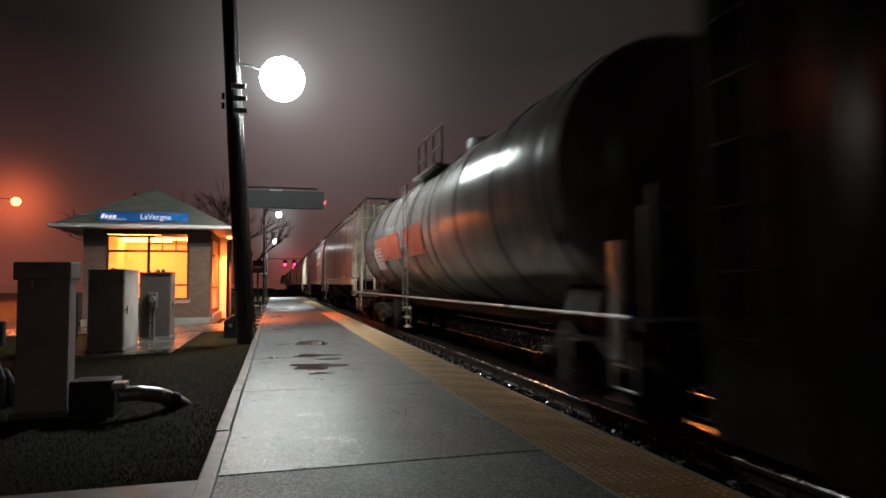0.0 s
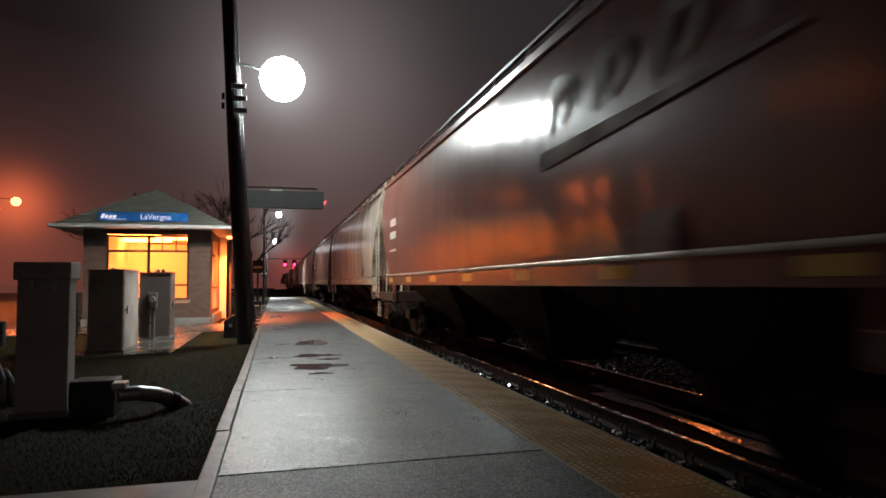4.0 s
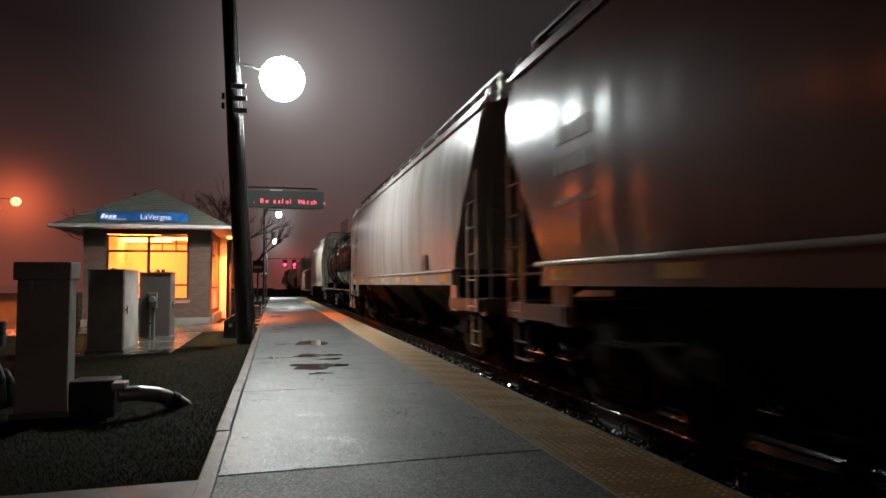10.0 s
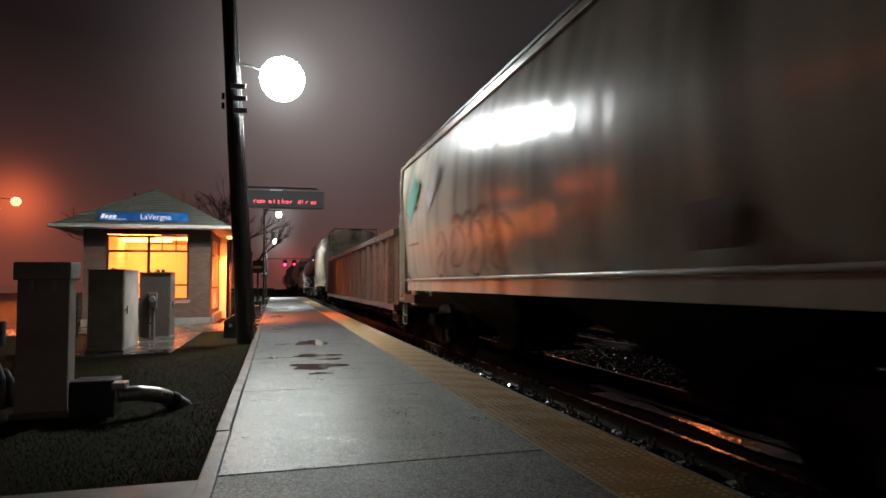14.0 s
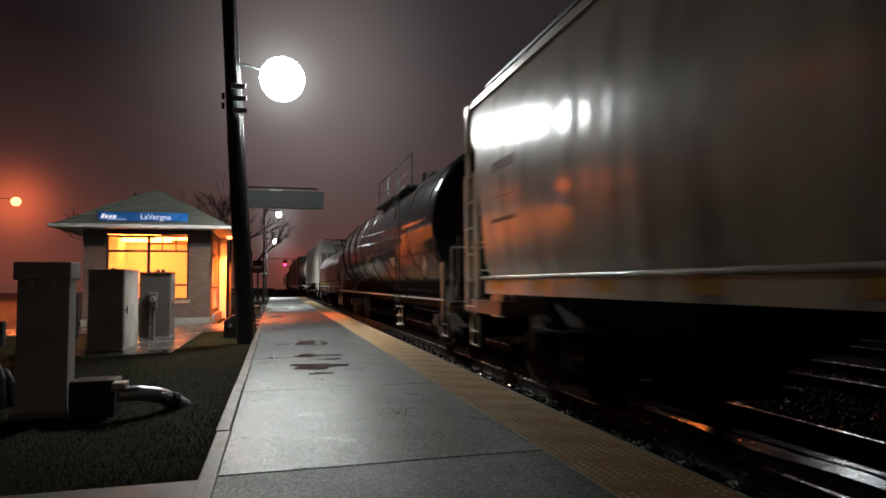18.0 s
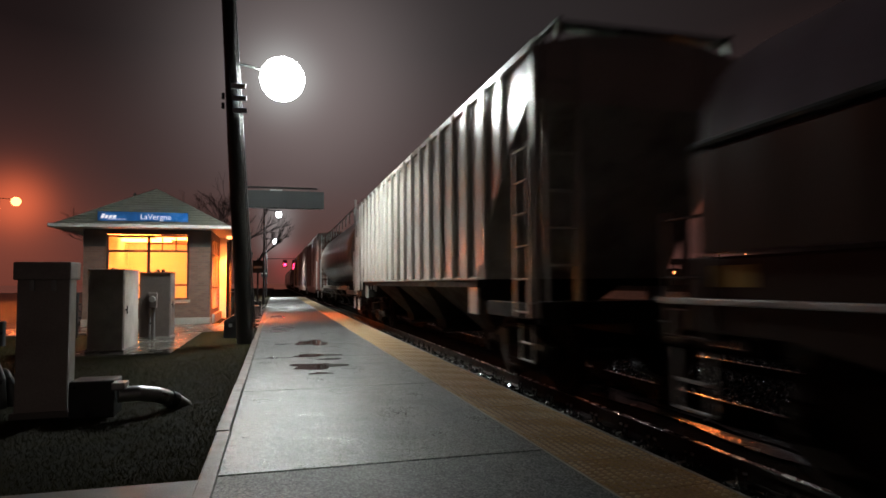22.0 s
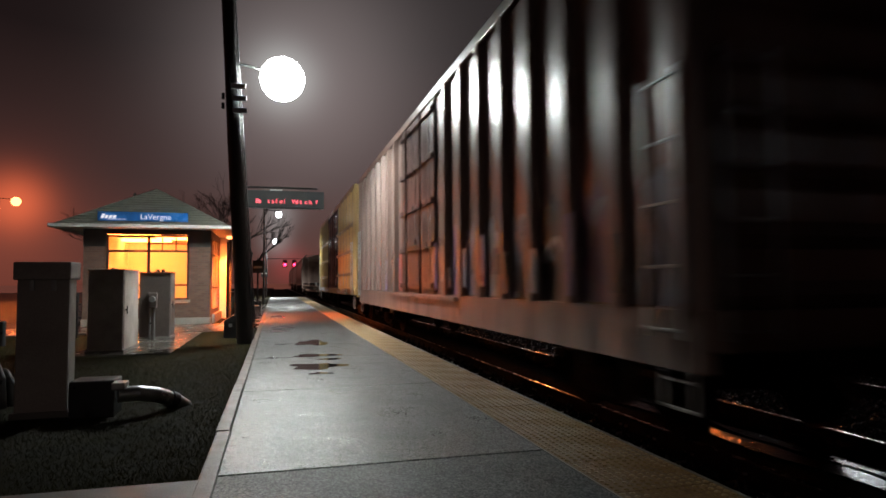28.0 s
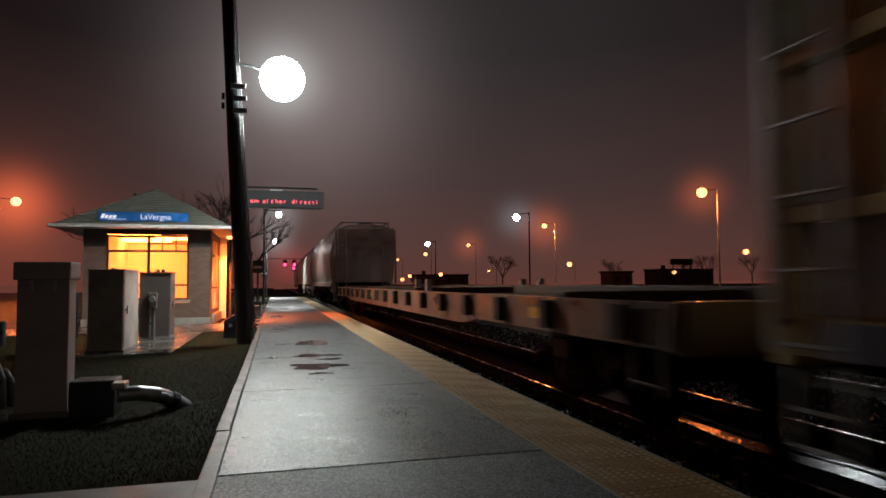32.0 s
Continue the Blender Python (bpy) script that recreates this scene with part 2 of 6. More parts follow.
RUST = mat("rusty_steel", (0.05, 0.026, 0.018), 0.7, 0.0, spec=0.2, var=0.5, scale=7, bump=0.3, bscale=60)
POLEWOOD = mat("tarred_pole_wood", (0.018, 0.016, 0.015), 0.5, var=0.4, scale=4, bump=0.7, bscale=30, stretch=(4, 4, 0.4), dist=0.02)
GALV = mat("galvanised_steel", (0.42, 0.43, 0.44), 0.4, 0.9, var=0.2, scale=6, bump=0.05)
DARKSTEEL = mat("dark_painted_steel", (0.03, 0.032, 0.035), 0.4, 0.2, var=0.3, scale=5, bump=0.1)
CABINET = mat("grey_cabinet_paint", (0.46, 0.42, 0.395), 0.5, 0.2, var=0.2, scale=2.0, bump=0.08, bscale=70, dirt=(0.09, 0.06, 0.04), dirt_amount=0.5, dirt_scale=1.6)
BRICK_TAN = brick_mat("tan_brick", (0.19, 0.108, 0.08), (0.14, 0.078, 0.058), (0.15, 0.11, 0.09))
BRICK_DARK = brick_mat("brown_brick", (0.16, 0.10, 0.075), (0.12, 0.075, 0.055), (0.20, 0.17, 0.15))
STUCCO = mat("dark_frieze_board", (0.06, 0.05, 0.045), 0.6, var=0.2)
CASTSTONE = mat("cast_stone", (0.36, 0.33, 0.29), 0.7, var=0.2, scale=4, bump=0.2)
SHINGLE = mat("asphalt_shingle", (0.20, 0.195, 0.165), 0.7, var=0.35, scale=8, bump=0.6, bscale=40, stretch=(1, 1, 3), dist=0.02)
WHITEPAINT = mat("white_painted_metal", (0.72, 0.72, 0.70), 0.4, var=0.08, bump=0.03)
FRAMEPAINT = mat("dark_window_frame", (0.05, 0.035, 0.03), 0.5, var=0.2, bump=0.03)
SIGNBLUE = mat("blue_sign_enamel", (0.03, 0.19, 0.60), 0.35, var=0.08, bump=0.02)
# sign letters and emblem bars get a glow of their own to read bright
SIGNGLOW = glow("glowing_sign_letters", (0.9, 0.92, 1.0), 0.9)
INTERIOR = mat("cream_interior_wall", (0.75, 0.68, 0.58), 0.7, var=0.08, bump=0.05)
SODIUM_ROOM = glow("sodium_ceiling_lamp", (1.0, 0.21, 0.036), 50.0)
SODIUM = glow("sodium_lamp_glow", (1.0, 0.27, 0.085), 7.0)
SODIUM_FAR = glow("far_sodium_lamp_glow", (1.0, 0.27, 0.085), 6.0)
LEDLAMP = glow("white_lamp_glow", (0.93, 1.0, 0.95), 98.0)
LEDOPP = glow("opposite_white_lamp_glow", (0.9, 0.95, 1.0), 45.0)
LEDFAR = glow("far_white_lamp_glow", (0.88, 0.96, 1.0), 14.0)
REDLED = glow("red_led", (1.0, 0.08, 0.12), 2.6)
REDSIG = glow("red_signal_lens", (1.0, 0.03, 0.10), 9.0)
MIST_GLOW = glow("painted_mist_glow", (0.125, 0.039, 0.028), 1.0)
BLACKFACE = mat("black_sign_face", (0.060, 0.064, 0.068), 0.8, var=0.2, bump=0.0)
BARK = mat("wet_bark", (0.04, 0.034, 0.032), 0.6, var=0.4, scale=8, bump=0.4)
FARWALL = mat("far_building_wall", (0.2, 0.15, 0.12), 0.8, var=0.2)
FARDARK = mat("far_building_roof", (0.05, 0.045, 0.045), 0.8, var=0.2)
GLASS = bpy.data.materials.new("window_glass")
GLASS.use_nodes = True
GLASS.node_tree.nodes["Principled BSDF"].inputs["Transmission Weight"].default_value = 1.0
GLASS.node_tree.nodes["Principled BSDF"].inputs["Roughness"].default_value = 0.02
GLASS.node_tree.nodes["Principled BSDF"].inputs["IOR"].default_value = 1.05


def paint(name, col, rough=0.185, dirt=(0.05, 0.03, 0.02), amount=0.5, wave=0.028, spec=0.8, coat=0.5):
    """Wet, dented car paint with soot running down it."""
    m = mat(name, col, rough, 0.0, var=0.14, scale=1.4, bump=0.05, bscale=30, stretch=(1, 1.6, 0.22), dirt=dirt, dirt_amount=amount, dirt_scale=1.6, rvar=0.03, wave=wave, wave_stretch=(0.3, 1.9, 0.2), wave_scale=1.8, spec=spec)
    b = m.node_tree.nodes["Principled BSDF"]
    b.inputs["Coat Weight"].default_value = coat
    b.inputs["Coat Roughness"].default_value = 0.36
    return m


CREAM = paint("cream_car_paint", (0.54, 0.485, 0.395), 0.185, dirt=(0.045, 0.034, 0.026), amount=0.75)
GREYCAR = paint("light_grey_car_paint", (0.37, 0.355, 0.335))
REDCAR = paint("mineral_red_car_paint", (0.16, 0.062, 0.047), 0.185)
BROWNCAR = paint("oxide_brown_car_paint", (0.095, 0.047, 0.036), 0.185)
TANKBLACK = paint("black_tank_paint", (0.012, 0.012, 0.013), 0.11, dirt=(0.022, 0.017, 0.014), wave=0.03, spec=0.38, coat=0.05)
TANKWHITE = paint("dirty_white_tank_paint", (0.20, 0.195, 0.185), 0.19, wave=0.035, coat=0.1)
CYLGREY = paint("dark_grey_car_paint", (0.075, 0.067, 0.060), 0.32, wave=0.035, spec=0.35, coat=0.06)
DULLGREY = paint("dull_grey_car_paint", (0.47, 0.445, 0.41), 0.22, coat=0.3)
COILBROWN = paint("dark_brown_car_paint", (0.060, 0.038, 0.032), 0.26, spec=0.3, coat=0.03)
HOODGREY = paint("dull_steel_hood_paint", (0.19, 0.145, 0.185), 0.185, wave=0.02)
FADED = mat("dark_stencil_paint", (0.07, 0.06, 0.053), 0.4, var=0.3, bump=0.0)
EMBLEM = mat("dirty_white_emblem_paint", (0.36, 0.34, 0.31), 0.14, var=0.35, scale=4, bump=0.0)
YELLOWCAR = paint("yellow_car_paint", (0.53, 0.39, 0.17), 0.18, amount=0.6, wave=0.04)
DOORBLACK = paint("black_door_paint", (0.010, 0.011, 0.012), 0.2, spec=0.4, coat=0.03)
BOXRED = paint("boxcar_red_paint", (0.13, 0.052, 0.042), wave=0.045)
BOXDOOR = paint("brown_door_paint_and_sill_shade", (0.075, 0.04, 0.034), wave=0.045)
BOXGREY = paint("weathered_boxcar_paint", (0.20, 0.135, 0.118), 0.24, amount=0.6, wave=0.05)
RUSTSILL = mat("rust_red_sill", (0.15, 0.068, 0.045), 0.4, var=0.5, scale=3, bump=0.3, dirt=(0.03, 0.02, 0.016), dirt_amount=0.8, dirt_scale=2.5)
SILLGREY = mat("grey_sill_paint", (0.17, 0.16, 0.15), 0.6, var=0.25, scale=2, bump=0.1, spec=0.2, dirt=(0.05, 0.04, 0.035), dirt_amount=0.6)
# running gear near black: grime plus the shade under the cars, in the colour
WHEELSTEEL = mat("shaded_grimy_wheel_steel", (0.020, 0.013, 0.010), 0.75, spec=0.06, var=0.5, scale=7, bump=0.2)
BOGIE = mat("shaded_greasy_bogie_steel", (0.020, 0.015, 0.012), 0.65, 0.0, spec=0.1, var=0.5, scale=6, bump=0.3)
PALEMARK = mat("faded_tan_marking", (0.13, 0.098, 0.055), 0.45, var=0.3, bump=0.0)
# grime darkened further to hold the underframes' shade
GRIME_SHADE = mat("shaded_grimy_underframe", (0.013, 0.011, 0.009), 0.7, spec=0.12, var=0.5, scale=4, bump=0.3)
# cabinet paints differ in tone to carry the light and shade of their fronts
CABINET_LIT = mat("lit_cabinet_paint", (0.40, 0.355, 0.335), 0.5, 0.1, var=0.2, scale=2.0, bump=0.08, dirt=(0.14, 0.10, 0.08), dirt_amount=0.5)
CABINET_SHADED = mat("shaded_dirty_cabinet_paint", (0.15, 0.12, 0.11), 0.5, 0.1, var=0.3, scale=2.0, bump=0.08, dirt=(0.05, 0.035, 0.03), dirt_amount=0.6)
CARWHITE = mat("white_stencil_paint", (0.45, 0.45, 0.43), 0.45, var=0.2, bump=0.0)
CARYELLOW = mat("yellow_reflective_stripe", (0.42, 0.25, 0.025), 0.4, var=0.1, bump=0.0)
GRAFF = [mat("graffiti_" + n, c, 0.4, var=0.3, scale=3, bump=0.0) for n, c in (("teal", (0.10, 0.30, 0.33)), ("violet", (0.12, 0.07, 0.16)), ("white", (0.4, 0.4, 0.42)), ("rust", (0.25, 0.06, 0.04)), ("dark", (0.03, 0.025, 0.025)), ("green", (0.05, 0.25, 0.2)), ("slate", (0.17, 0.18, 0.24)), ("ochre", (0.30, 0.17, 0.03)), ("pink", (0.42, 0.22, 0.20)))]


# ---- mesh helpers ----
def box(bm, x0, x1, y0, y1, z0, z1, bevel=0.0):
    r = bmesh.ops.create_cube(bm, size=1.0)
    for v in r["verts"]:
        v.co = Vector(((x0 + x1) / 2 + v.co.x * (x1 - x0), (y0 + y1) / 2 + v.co.y * (y1 - y0), (z0 + z1) / 2 + v.co.z * (z1 - z0)))
    if bevel:
        es = list({e for v in r["verts"] for e in v.link_edges})
        bmesh.ops.bevel(bm, geom=es, offset=bevel, segments=2, affect="EDGES", profile=0.6)


def rod(bm, p0, p1, r0, r1=None, seg=8):
    p0, p1 = Vector(p0), Vector(p1)
    d = p1 - p0
    m = Matrix.Translation((p0 + p1) / 2) @ d.to_track_quat("Z", "Y").to_matrix().to_4x4()
    bmesh.ops.create_cone(bm, cap_ends=True, segments=seg, radius1=r0, radius2=r0 if r1 is None else r1, depth=d.length, matrix=m)


def ball(bm, c, r, seg=16, rings=10, squash=(1, 1, 1)):
    bmesh.ops.create_uvsphere(bm, u_segments=seg, v_segments=rings, radius=r, matrix=Matrix.Translation(c) @ Matrix.Diagonal((*squash, 1)))


def loft(bm, rings, caps=True, closed=True):
    """Skin a list of rings of equal length."""
    vs = [[bm.verts.new(p) for p in ring] for ring in rings]
    n = len(vs[0])
    for a, b in zip(vs, vs[1:]):
        for i in range(n if closed else n - 1):
            j = (i + 1) % n
            bm.faces.new((a[i], a[j], b[j], b[i]))
    if caps:
        bm.faces.new(list(reversed(vs[0])))
        bm.faces.new(vs[-1])


def to_mesh(name, bm, material, smooth=False):
    bmesh.ops.recalc_face_normals(bm, faces=bm.faces)
    me = bpy.data.meshes.new(name)
    bm.to_mesh(me)
    bm.free()
    me.materials.append(material)
    if smooth:
        me.shade_smooth()
        me.set_sharp_from_angle(angle=radians(38))
    return me


def part(name, bm, material, parent=None, label="", smooth=False):
    ob = new(name, to_mesh(name, bm, material, smooth))
    ob.parent = parent
    return tagged(ob, label)


STORE = {}


def shared(name, key, build, material, parent, m, label="", smooth=False):
    """A part on a mesh that alike parts share."""
    k = (key, material.name)
    if k not in STORE:
        bm = bmesh.new()
        build(bm)
        STORE[k] = to_mesh(name, bm, material, smooth)
    ob = new(name, STORE[k])
    ob.parent = parent
    ob.matrix_basis = m
    return tagged(ob, label)


def thing(name, label, category, m=None, group="", kind=""):
    ob = new(name)
    ob.empty_display_size = 0.2
    if m is not None:
        ob.matrix_basis = m
    return tagged(ob, label, category, group, kind)


def solid(name, bm, material, label, category="", group="", kind="", smooth=False):
    return tagged(new(name, to_mesh(name, bm, material, smooth)), label, category, group, kind)


def letters(name, text, size, depth=0.006, thick=0.0):
    cu = bpy.data.curves.new(name, "FONT")
    cu.body, cu.size, cu.extrude, cu.offset = text, size, depth, thick
    ob = bpy.data.objects.new(name, cu)
    scene.collection.objects.link(ob)
    me = bpy.data.meshes.new_from_object(ob.evaluated_get(bpy.context.evaluated_depsgraph_get()))
    bpy.data.objects.remove(ob)
    return me


# ---- ground and track ----
def ground():
    bm = bmesh.new()
    prof = [(-1500, -0.07), (-0.43, -0.07), (-0.42, -0.46), (14.3, -0.46), (14.4, -0.07), (1500, -0.07)]
    ys = [-300, 0, 30, 80, 200, 1500]
    rows = [[bm.verts.new((x, y, z)) for x, z in prof] for y in ys]
    for a, b in zip(rows, rows[1:]):
        for i in range(len(prof) - 1):
            bm.faces.new((a[i], a[i + 1], b[i + 1], b[i]))
    solid("ground", bm, SOIL, "dark wet winter lawn and bare earth", "ground", kind="structure")
    bm = bmesh.new()
    xs = [2.3, 2.9, 3.2, 5.4, 5.8, 6.5, 7.0, 9.8, 10.4, 11.2, 13.6, 14.25]
    zs = [-0.43, -0.40, -0.37, -0.37, -0.40, -0.41, -0.37, -0.37, -0.41, -0.37, -0.37, -0.44]
    yy = [-40 + 6 * k for k in range(60)]
    rows = [[bm.verts.new((x, y, z)) for x, z in zip(xs, zs)] for y in yy]
    for a, b in zip(rows, rows[1:]):
        for i in range(len(xs) - 1):
            bm.faces.new((a[i], a[i + 1], b[i + 1], b[i]))
    solid("ballast_bed", bm, BALLAST, "wet dark crushed-stone ballast under the tracks", "ballast", kind="structure")
    rng = np.random.default_rng(4)
    cnt = 24000
    px = np.where(rng.random(cnt) < 0.12, 2.62 + 0.84 * rng.random(cnt), 5.2 + 5.3 * rng.random(cnt))
    py = 0.5 + 22 * rng.random(cnt) ** 1.6
    octa = np.array([(1, 0, 0), (0, 1, 0), (-1, 0, 0), (0, -1, 0), (0.2, 0.1, 1), (0, 0, -1)], float)
    faces = np.array([(0, 1, 4), (1, 2, 4), (2, 3, 4), (3, 0, 4), (1, 0, 5), (2, 1, 5), (3, 2, 5), (0, 3, 5)])
    size = rng.uniform(0.018, 0.042, (cnt, 1, 1)) * rng.uniform(0.6, 1.3, (cnt, 1, 3))
    ang = rng.uniform(0, 6.28, cnt)
    v = octa[None] * size * rng.uniform(0.7, 1.2, (cnt, 6, 1))
    tilt = rng.uniform(-0.6, 0.6, cnt)
    y1 = v[:, :, 1] * np.cos(tilt)[:, None] - v[:, :, 2] * np.sin(tilt)[:, None]
    z1 = v[:, :, 1] * np.sin(tilt)[:, None] + v[:, :, 2] * np.cos(tilt)[:, None]
    x1 = v[:, :, 0] * np.cos(ang)[:, None] - y1 * np.sin(ang)[:, None]
    y2 = v[:, :, 0] * np.sin(ang)[:, None] + y1 * np.cos(ang)[:, None]
    bed = np.interp(px, xs, zs)
    co = np.stack([x1 + px[:, None], y2 + py[:, None], z1 + bed[:, None] + 0.012], -1).reshape(-1, 3)
    fc = (faces[None] + 6 * np.arange(cnt)[:, None, None]).reshape(-1, 3)
    me = bpy.data.meshes.new("ballast_stones")
    me.from_pydata(co.tolist(), [], fc.tolist())
    me.materials.append(GLINT)
    tagged(new("ballast_stones", me), "loose wet glistening ballast stones between the rails", "gravel", kind="stuff")


def rail_section(bm, length):
    half = [(0.07, 0.0), (0.07, 0.012), (0.012, 0.035), (0.012, 0.125), (0.036, 0.135), (0.036, 0.168), (0.028, 0.175)]
    ring = half + [(-x, z) for x, z in reversed(half)]
    loft(bm, [[(x, y, z - 0.175) for x, z in ring] for y in (0, length)])


def rail_head(bm, length):
    loft(bm, [[(x, y, z) for x, z in ((-0.031, -0.004), (-0.024, 0.003), (0.024, 0.003), (0.031, -0.004))] for y in (0, length)])


def tracks():
    rng = random.Random(2)
    for xa, xb, ya, n in ((4.32, 4.50, 1.6, 24), (4.62, 4.76, 2.8, 22)):
        ys = [ya + 0.28 * k for k in range(n)]
        left = [(xa + rng.uniform(-0.05, 0.03) + 0.05 * math.sin(y * 2.1), y, -0.352) for y in ys]
        right = [(xb + rng.uniform(-0.03, 0.06) + 0.05 * math.sin(y * 1.7 + 1), y, -0.352) for y in ys]
        ring = left + right[::-1]
        bm = bmesh.new()
        loft(bm, [[(x, y, -0.372) for x, y, z in ring], ring])
        solid("standing_water", bm, TRACKWATER, "long strip of standing water between the rails", "puddle", "puddles between the rails", "structure")
    for k, cx in enumerate((TRACK, TRACK + 4.1, TRACK + 8.2)):
        tr = thing("railway_track", "wet steel rails on dark timber ties in ballast", "railway track", pose(cx, -30, 0), "tracks", "structure")
        for sx in (-0.755, 0.755):
            rl = shared("rail", "rail", lambda bm: rail_section(bm, 330), RAILSIDE, tr, pose(sx, 0, RAIL))
            shared("running_surface", "rail_head", lambda bm: rail_head(bm, 330), RAILSTEEL, rl, pose(0, 0, 0), "polished wet rail head")

        def tie(bm):
            box(bm, -1.28, 1.28, -0.11, 0.11, -0.16, 0, 0.012)

        def plate(bm):
            box(bm, -0.19, 0.19, -0.09, 0.09, 0, 0.02, 0.006)
            for a in (-0.12, 0.12):
                for b in (-0.055, 0.045):
                    rod(bm, (a, b, 0.02), (a, b, 0.10), 0.012, 0.012, 6)
                    rod(bm, (a, b, 0.10), (a, b, 0.125), 0.024, 0.02, 6)
        for i in range((160, 90, 60)[k]):
            y = 28 + 0.56 * i
            t = shared("tie", "tie", tie, TIE, tr, pose(random.uniform(-0.04, 0.04), y, -0.378, 0, 0, random.uniform(-1, 1)))
            if k == 0 and i < 60:
                for sx in (-0.755, 0.755):
                    shared("tie_plate", "plate", plate, RAILSTEEL if sx < 0 else RUST, t, pose(sx, 0, 0.002))


# ---- platform ----
PLAT_END = 58.0
JOINTS = [4.23 + 3.19 * k for k in range(-3, 17)]


def platform():
    base = bmesh.new()
    box(base, -0.34, 2.528, -6, PLAT_END, -0.44, -0.06)
    pl = solid("platform", base, CONCRETE, "low station platform of asphalt panels with concrete edge", "platform", kind="structure")

    def slab(bm):
        box(bm, -0.340, 1.858, 0.013, 3.177, -0.058, 0.0, 0.003)
    # slabs that start before y = 4 take the rougher asphalt
    for y in JOINTS:
        shared("paving_slab", "slab", slab, ASPHALT_ROUGH if y < 4 else ASPHALT, pl, pose(0, y, 0))

    def tile(bm):
        box(bm, 0, 0.655, 0.003, 0.632, -0.058, 0.002)
        for i in range(11):
            for j in range(11):
                x, y = 0.03 + i * 0.0595, 0.03 + j * 0.0573
                bmesh.ops.create_cone(bm, cap_ends=False, segments=8, radius1=0.0175, radius2=0.0145, depth=0.004, matrix=Matrix.Translation((x, y, 0.004)))
                bmesh.ops.create_cone(bm, cap_ends=True, segments=8, radius1=0.0145, radius2=0.005, depth=0.0028, matrix=Matrix.Translation((x, y, 0.0074)))
        for f in bm.faces:
            if f.calc_center_median().z > 0.0030:
                f.material_index, f.smooth = 1, True
    for i in range(100):
        ti = shared("tactile_tile", "tactile", tile, TACTILE, pl, pose(1.872 + random.uniform(-0.002, 0.002), -5.0 + i * 0.635, random.uniform(-0.001, 0.001)))
        if i == 0:
            ti.data.materials.append(DOME_GLINT)
    # thin worn mortar bead along the tiles
    for y in JOINTS:
        shared("mortar_bead", "bead", lambda bm: box(bm, 1.8595, 1.8705, 0.004, 3.186, -0.05, 0.0035, 0.002), CASTSTONE, pl, pose(0, y, 0))

    def edge(bm):
        box(bm, 2.531, 2.575, 0.005, 3.185, -0.35, -0.004, 0.012)
    for y in JOINTS:
        shared("edge_stone", "edge", edge, CONCRETE, pl, pose(0, y + 0.9, 0))

    def kerb(bm):
        box(bm, -0.452, -0.345, 0.006, 2.42, -0.2, 0.022, 0.012)
    for i in range(26):
        shared("kerb_timber", "kerb", kerb, KERBWOOD, pl, pose(random.uniform(-0.006, 0.006), -4.3 + 2.43 * i, random.uniform(-0.006, 0.006)))
    # shallow puddles
    for x, y, w, d, s in ((0.59, 9.38, 0.44, 0.42, 1), (0.60, 8.62, 0.20, 0.10, 3), (0.66, 10.8, 0.44, 0.26, 2), (0.86, 10.2, 0.20, 0.14, 12), (0.74, 13.1, 0.36, 0.70, 4), (-0.02, 10.65, 0.09, 0.12, 6), (0.12, 13.0, 0.16, 0.10, 7), (0.1, 16.6, 0.26, 0.5, 8), (0.2, 18.0, 0.36, 0.4, 9), (0.1, 24.0, 0.3, 1.0, 10)):
        bm = bmesh.new()
        rng = random.Random(s)
        ring = []
        for k in range(60):
            a = k / 60 * 6.283
            r = 1 + 0.20 * math.sin(3 * a + s) + 0.13 * math.sin(5 * a + 2 * s) + 0.03 * math.sin(11 * a + 3 * s) + rng.uniform(-0.03, 0.03)
            ring.append((x + 0.85 * w * r * math.cos(a), y + 0.8 * d * r * math.sin(a), 0.0025))
        loft(bm, [[(p[0], p[1], -0.002) for p in ring], ring])
        solid("puddle", bm, PUDDLE, "shallow rain puddle on the asphalt", "puddle", "puddles on the platform", "structure")


def paths():
    bm = bmesh.new()
    box(bm, -5.0, -0.452, 2.6, 4.28, -0.2, -0.025, 0.01)
    solid("path_near", bm, DAMPPATH, "worn concrete path beside the platform kerb", "path", kind="structure")
    bm = bmesh.new()
    box(bm, -14.0, -0.46, 18.0, 21.3, -0.2, -0.045, 0.01)
    solid("path_station", bm, WETCONC, "rain-wet concrete apron before the station house", "pavement", kind="structure")
    bm = bmesh.new()
    box(bm, -3.6, -1.85, 12.5, 17.9, -0.2, -0.05, 0.01)
    solid("cabinet_pad", bm, WETCONC, "wet concrete pad under the signal cabinets", "pavement", kind="structure")
    bm = bmesh.new()
    box(bm, -1.7, -0.46, 21.3, 40, -0.2, -0.045, 0.01)
    solid("path_side", bm, WETCONC, "wet concrete walk beside the station house", "pavement", kind="structure")
    bm = bmesh.new()
    box(bm, -60, -14.0, 14, 120, -0.2, -0.05)
    box(bm, -13.99, -6.6, 21.4, 120, -0.2, -0.05)
    solid("car_park", bm, ASPHALT, "wet asphalt car park under sodium light", "road", kind="structure")
    bm = bmesh.new()
    box(bm, 14.6, 18.0, -5, 70, -0.44, 0.0, 0.02)
    solid("far_platform", bm, CONCRETE, "opposite low concrete platform", "platform", kind="structure")
    bm = bmesh.new()
    box(bm, 24, 46, -20, 300, -0.2, -0.05)
    solid("road", bm, ASPHALT, "wet street beyond the tracks under sodium lamps", "road", kind="structure")


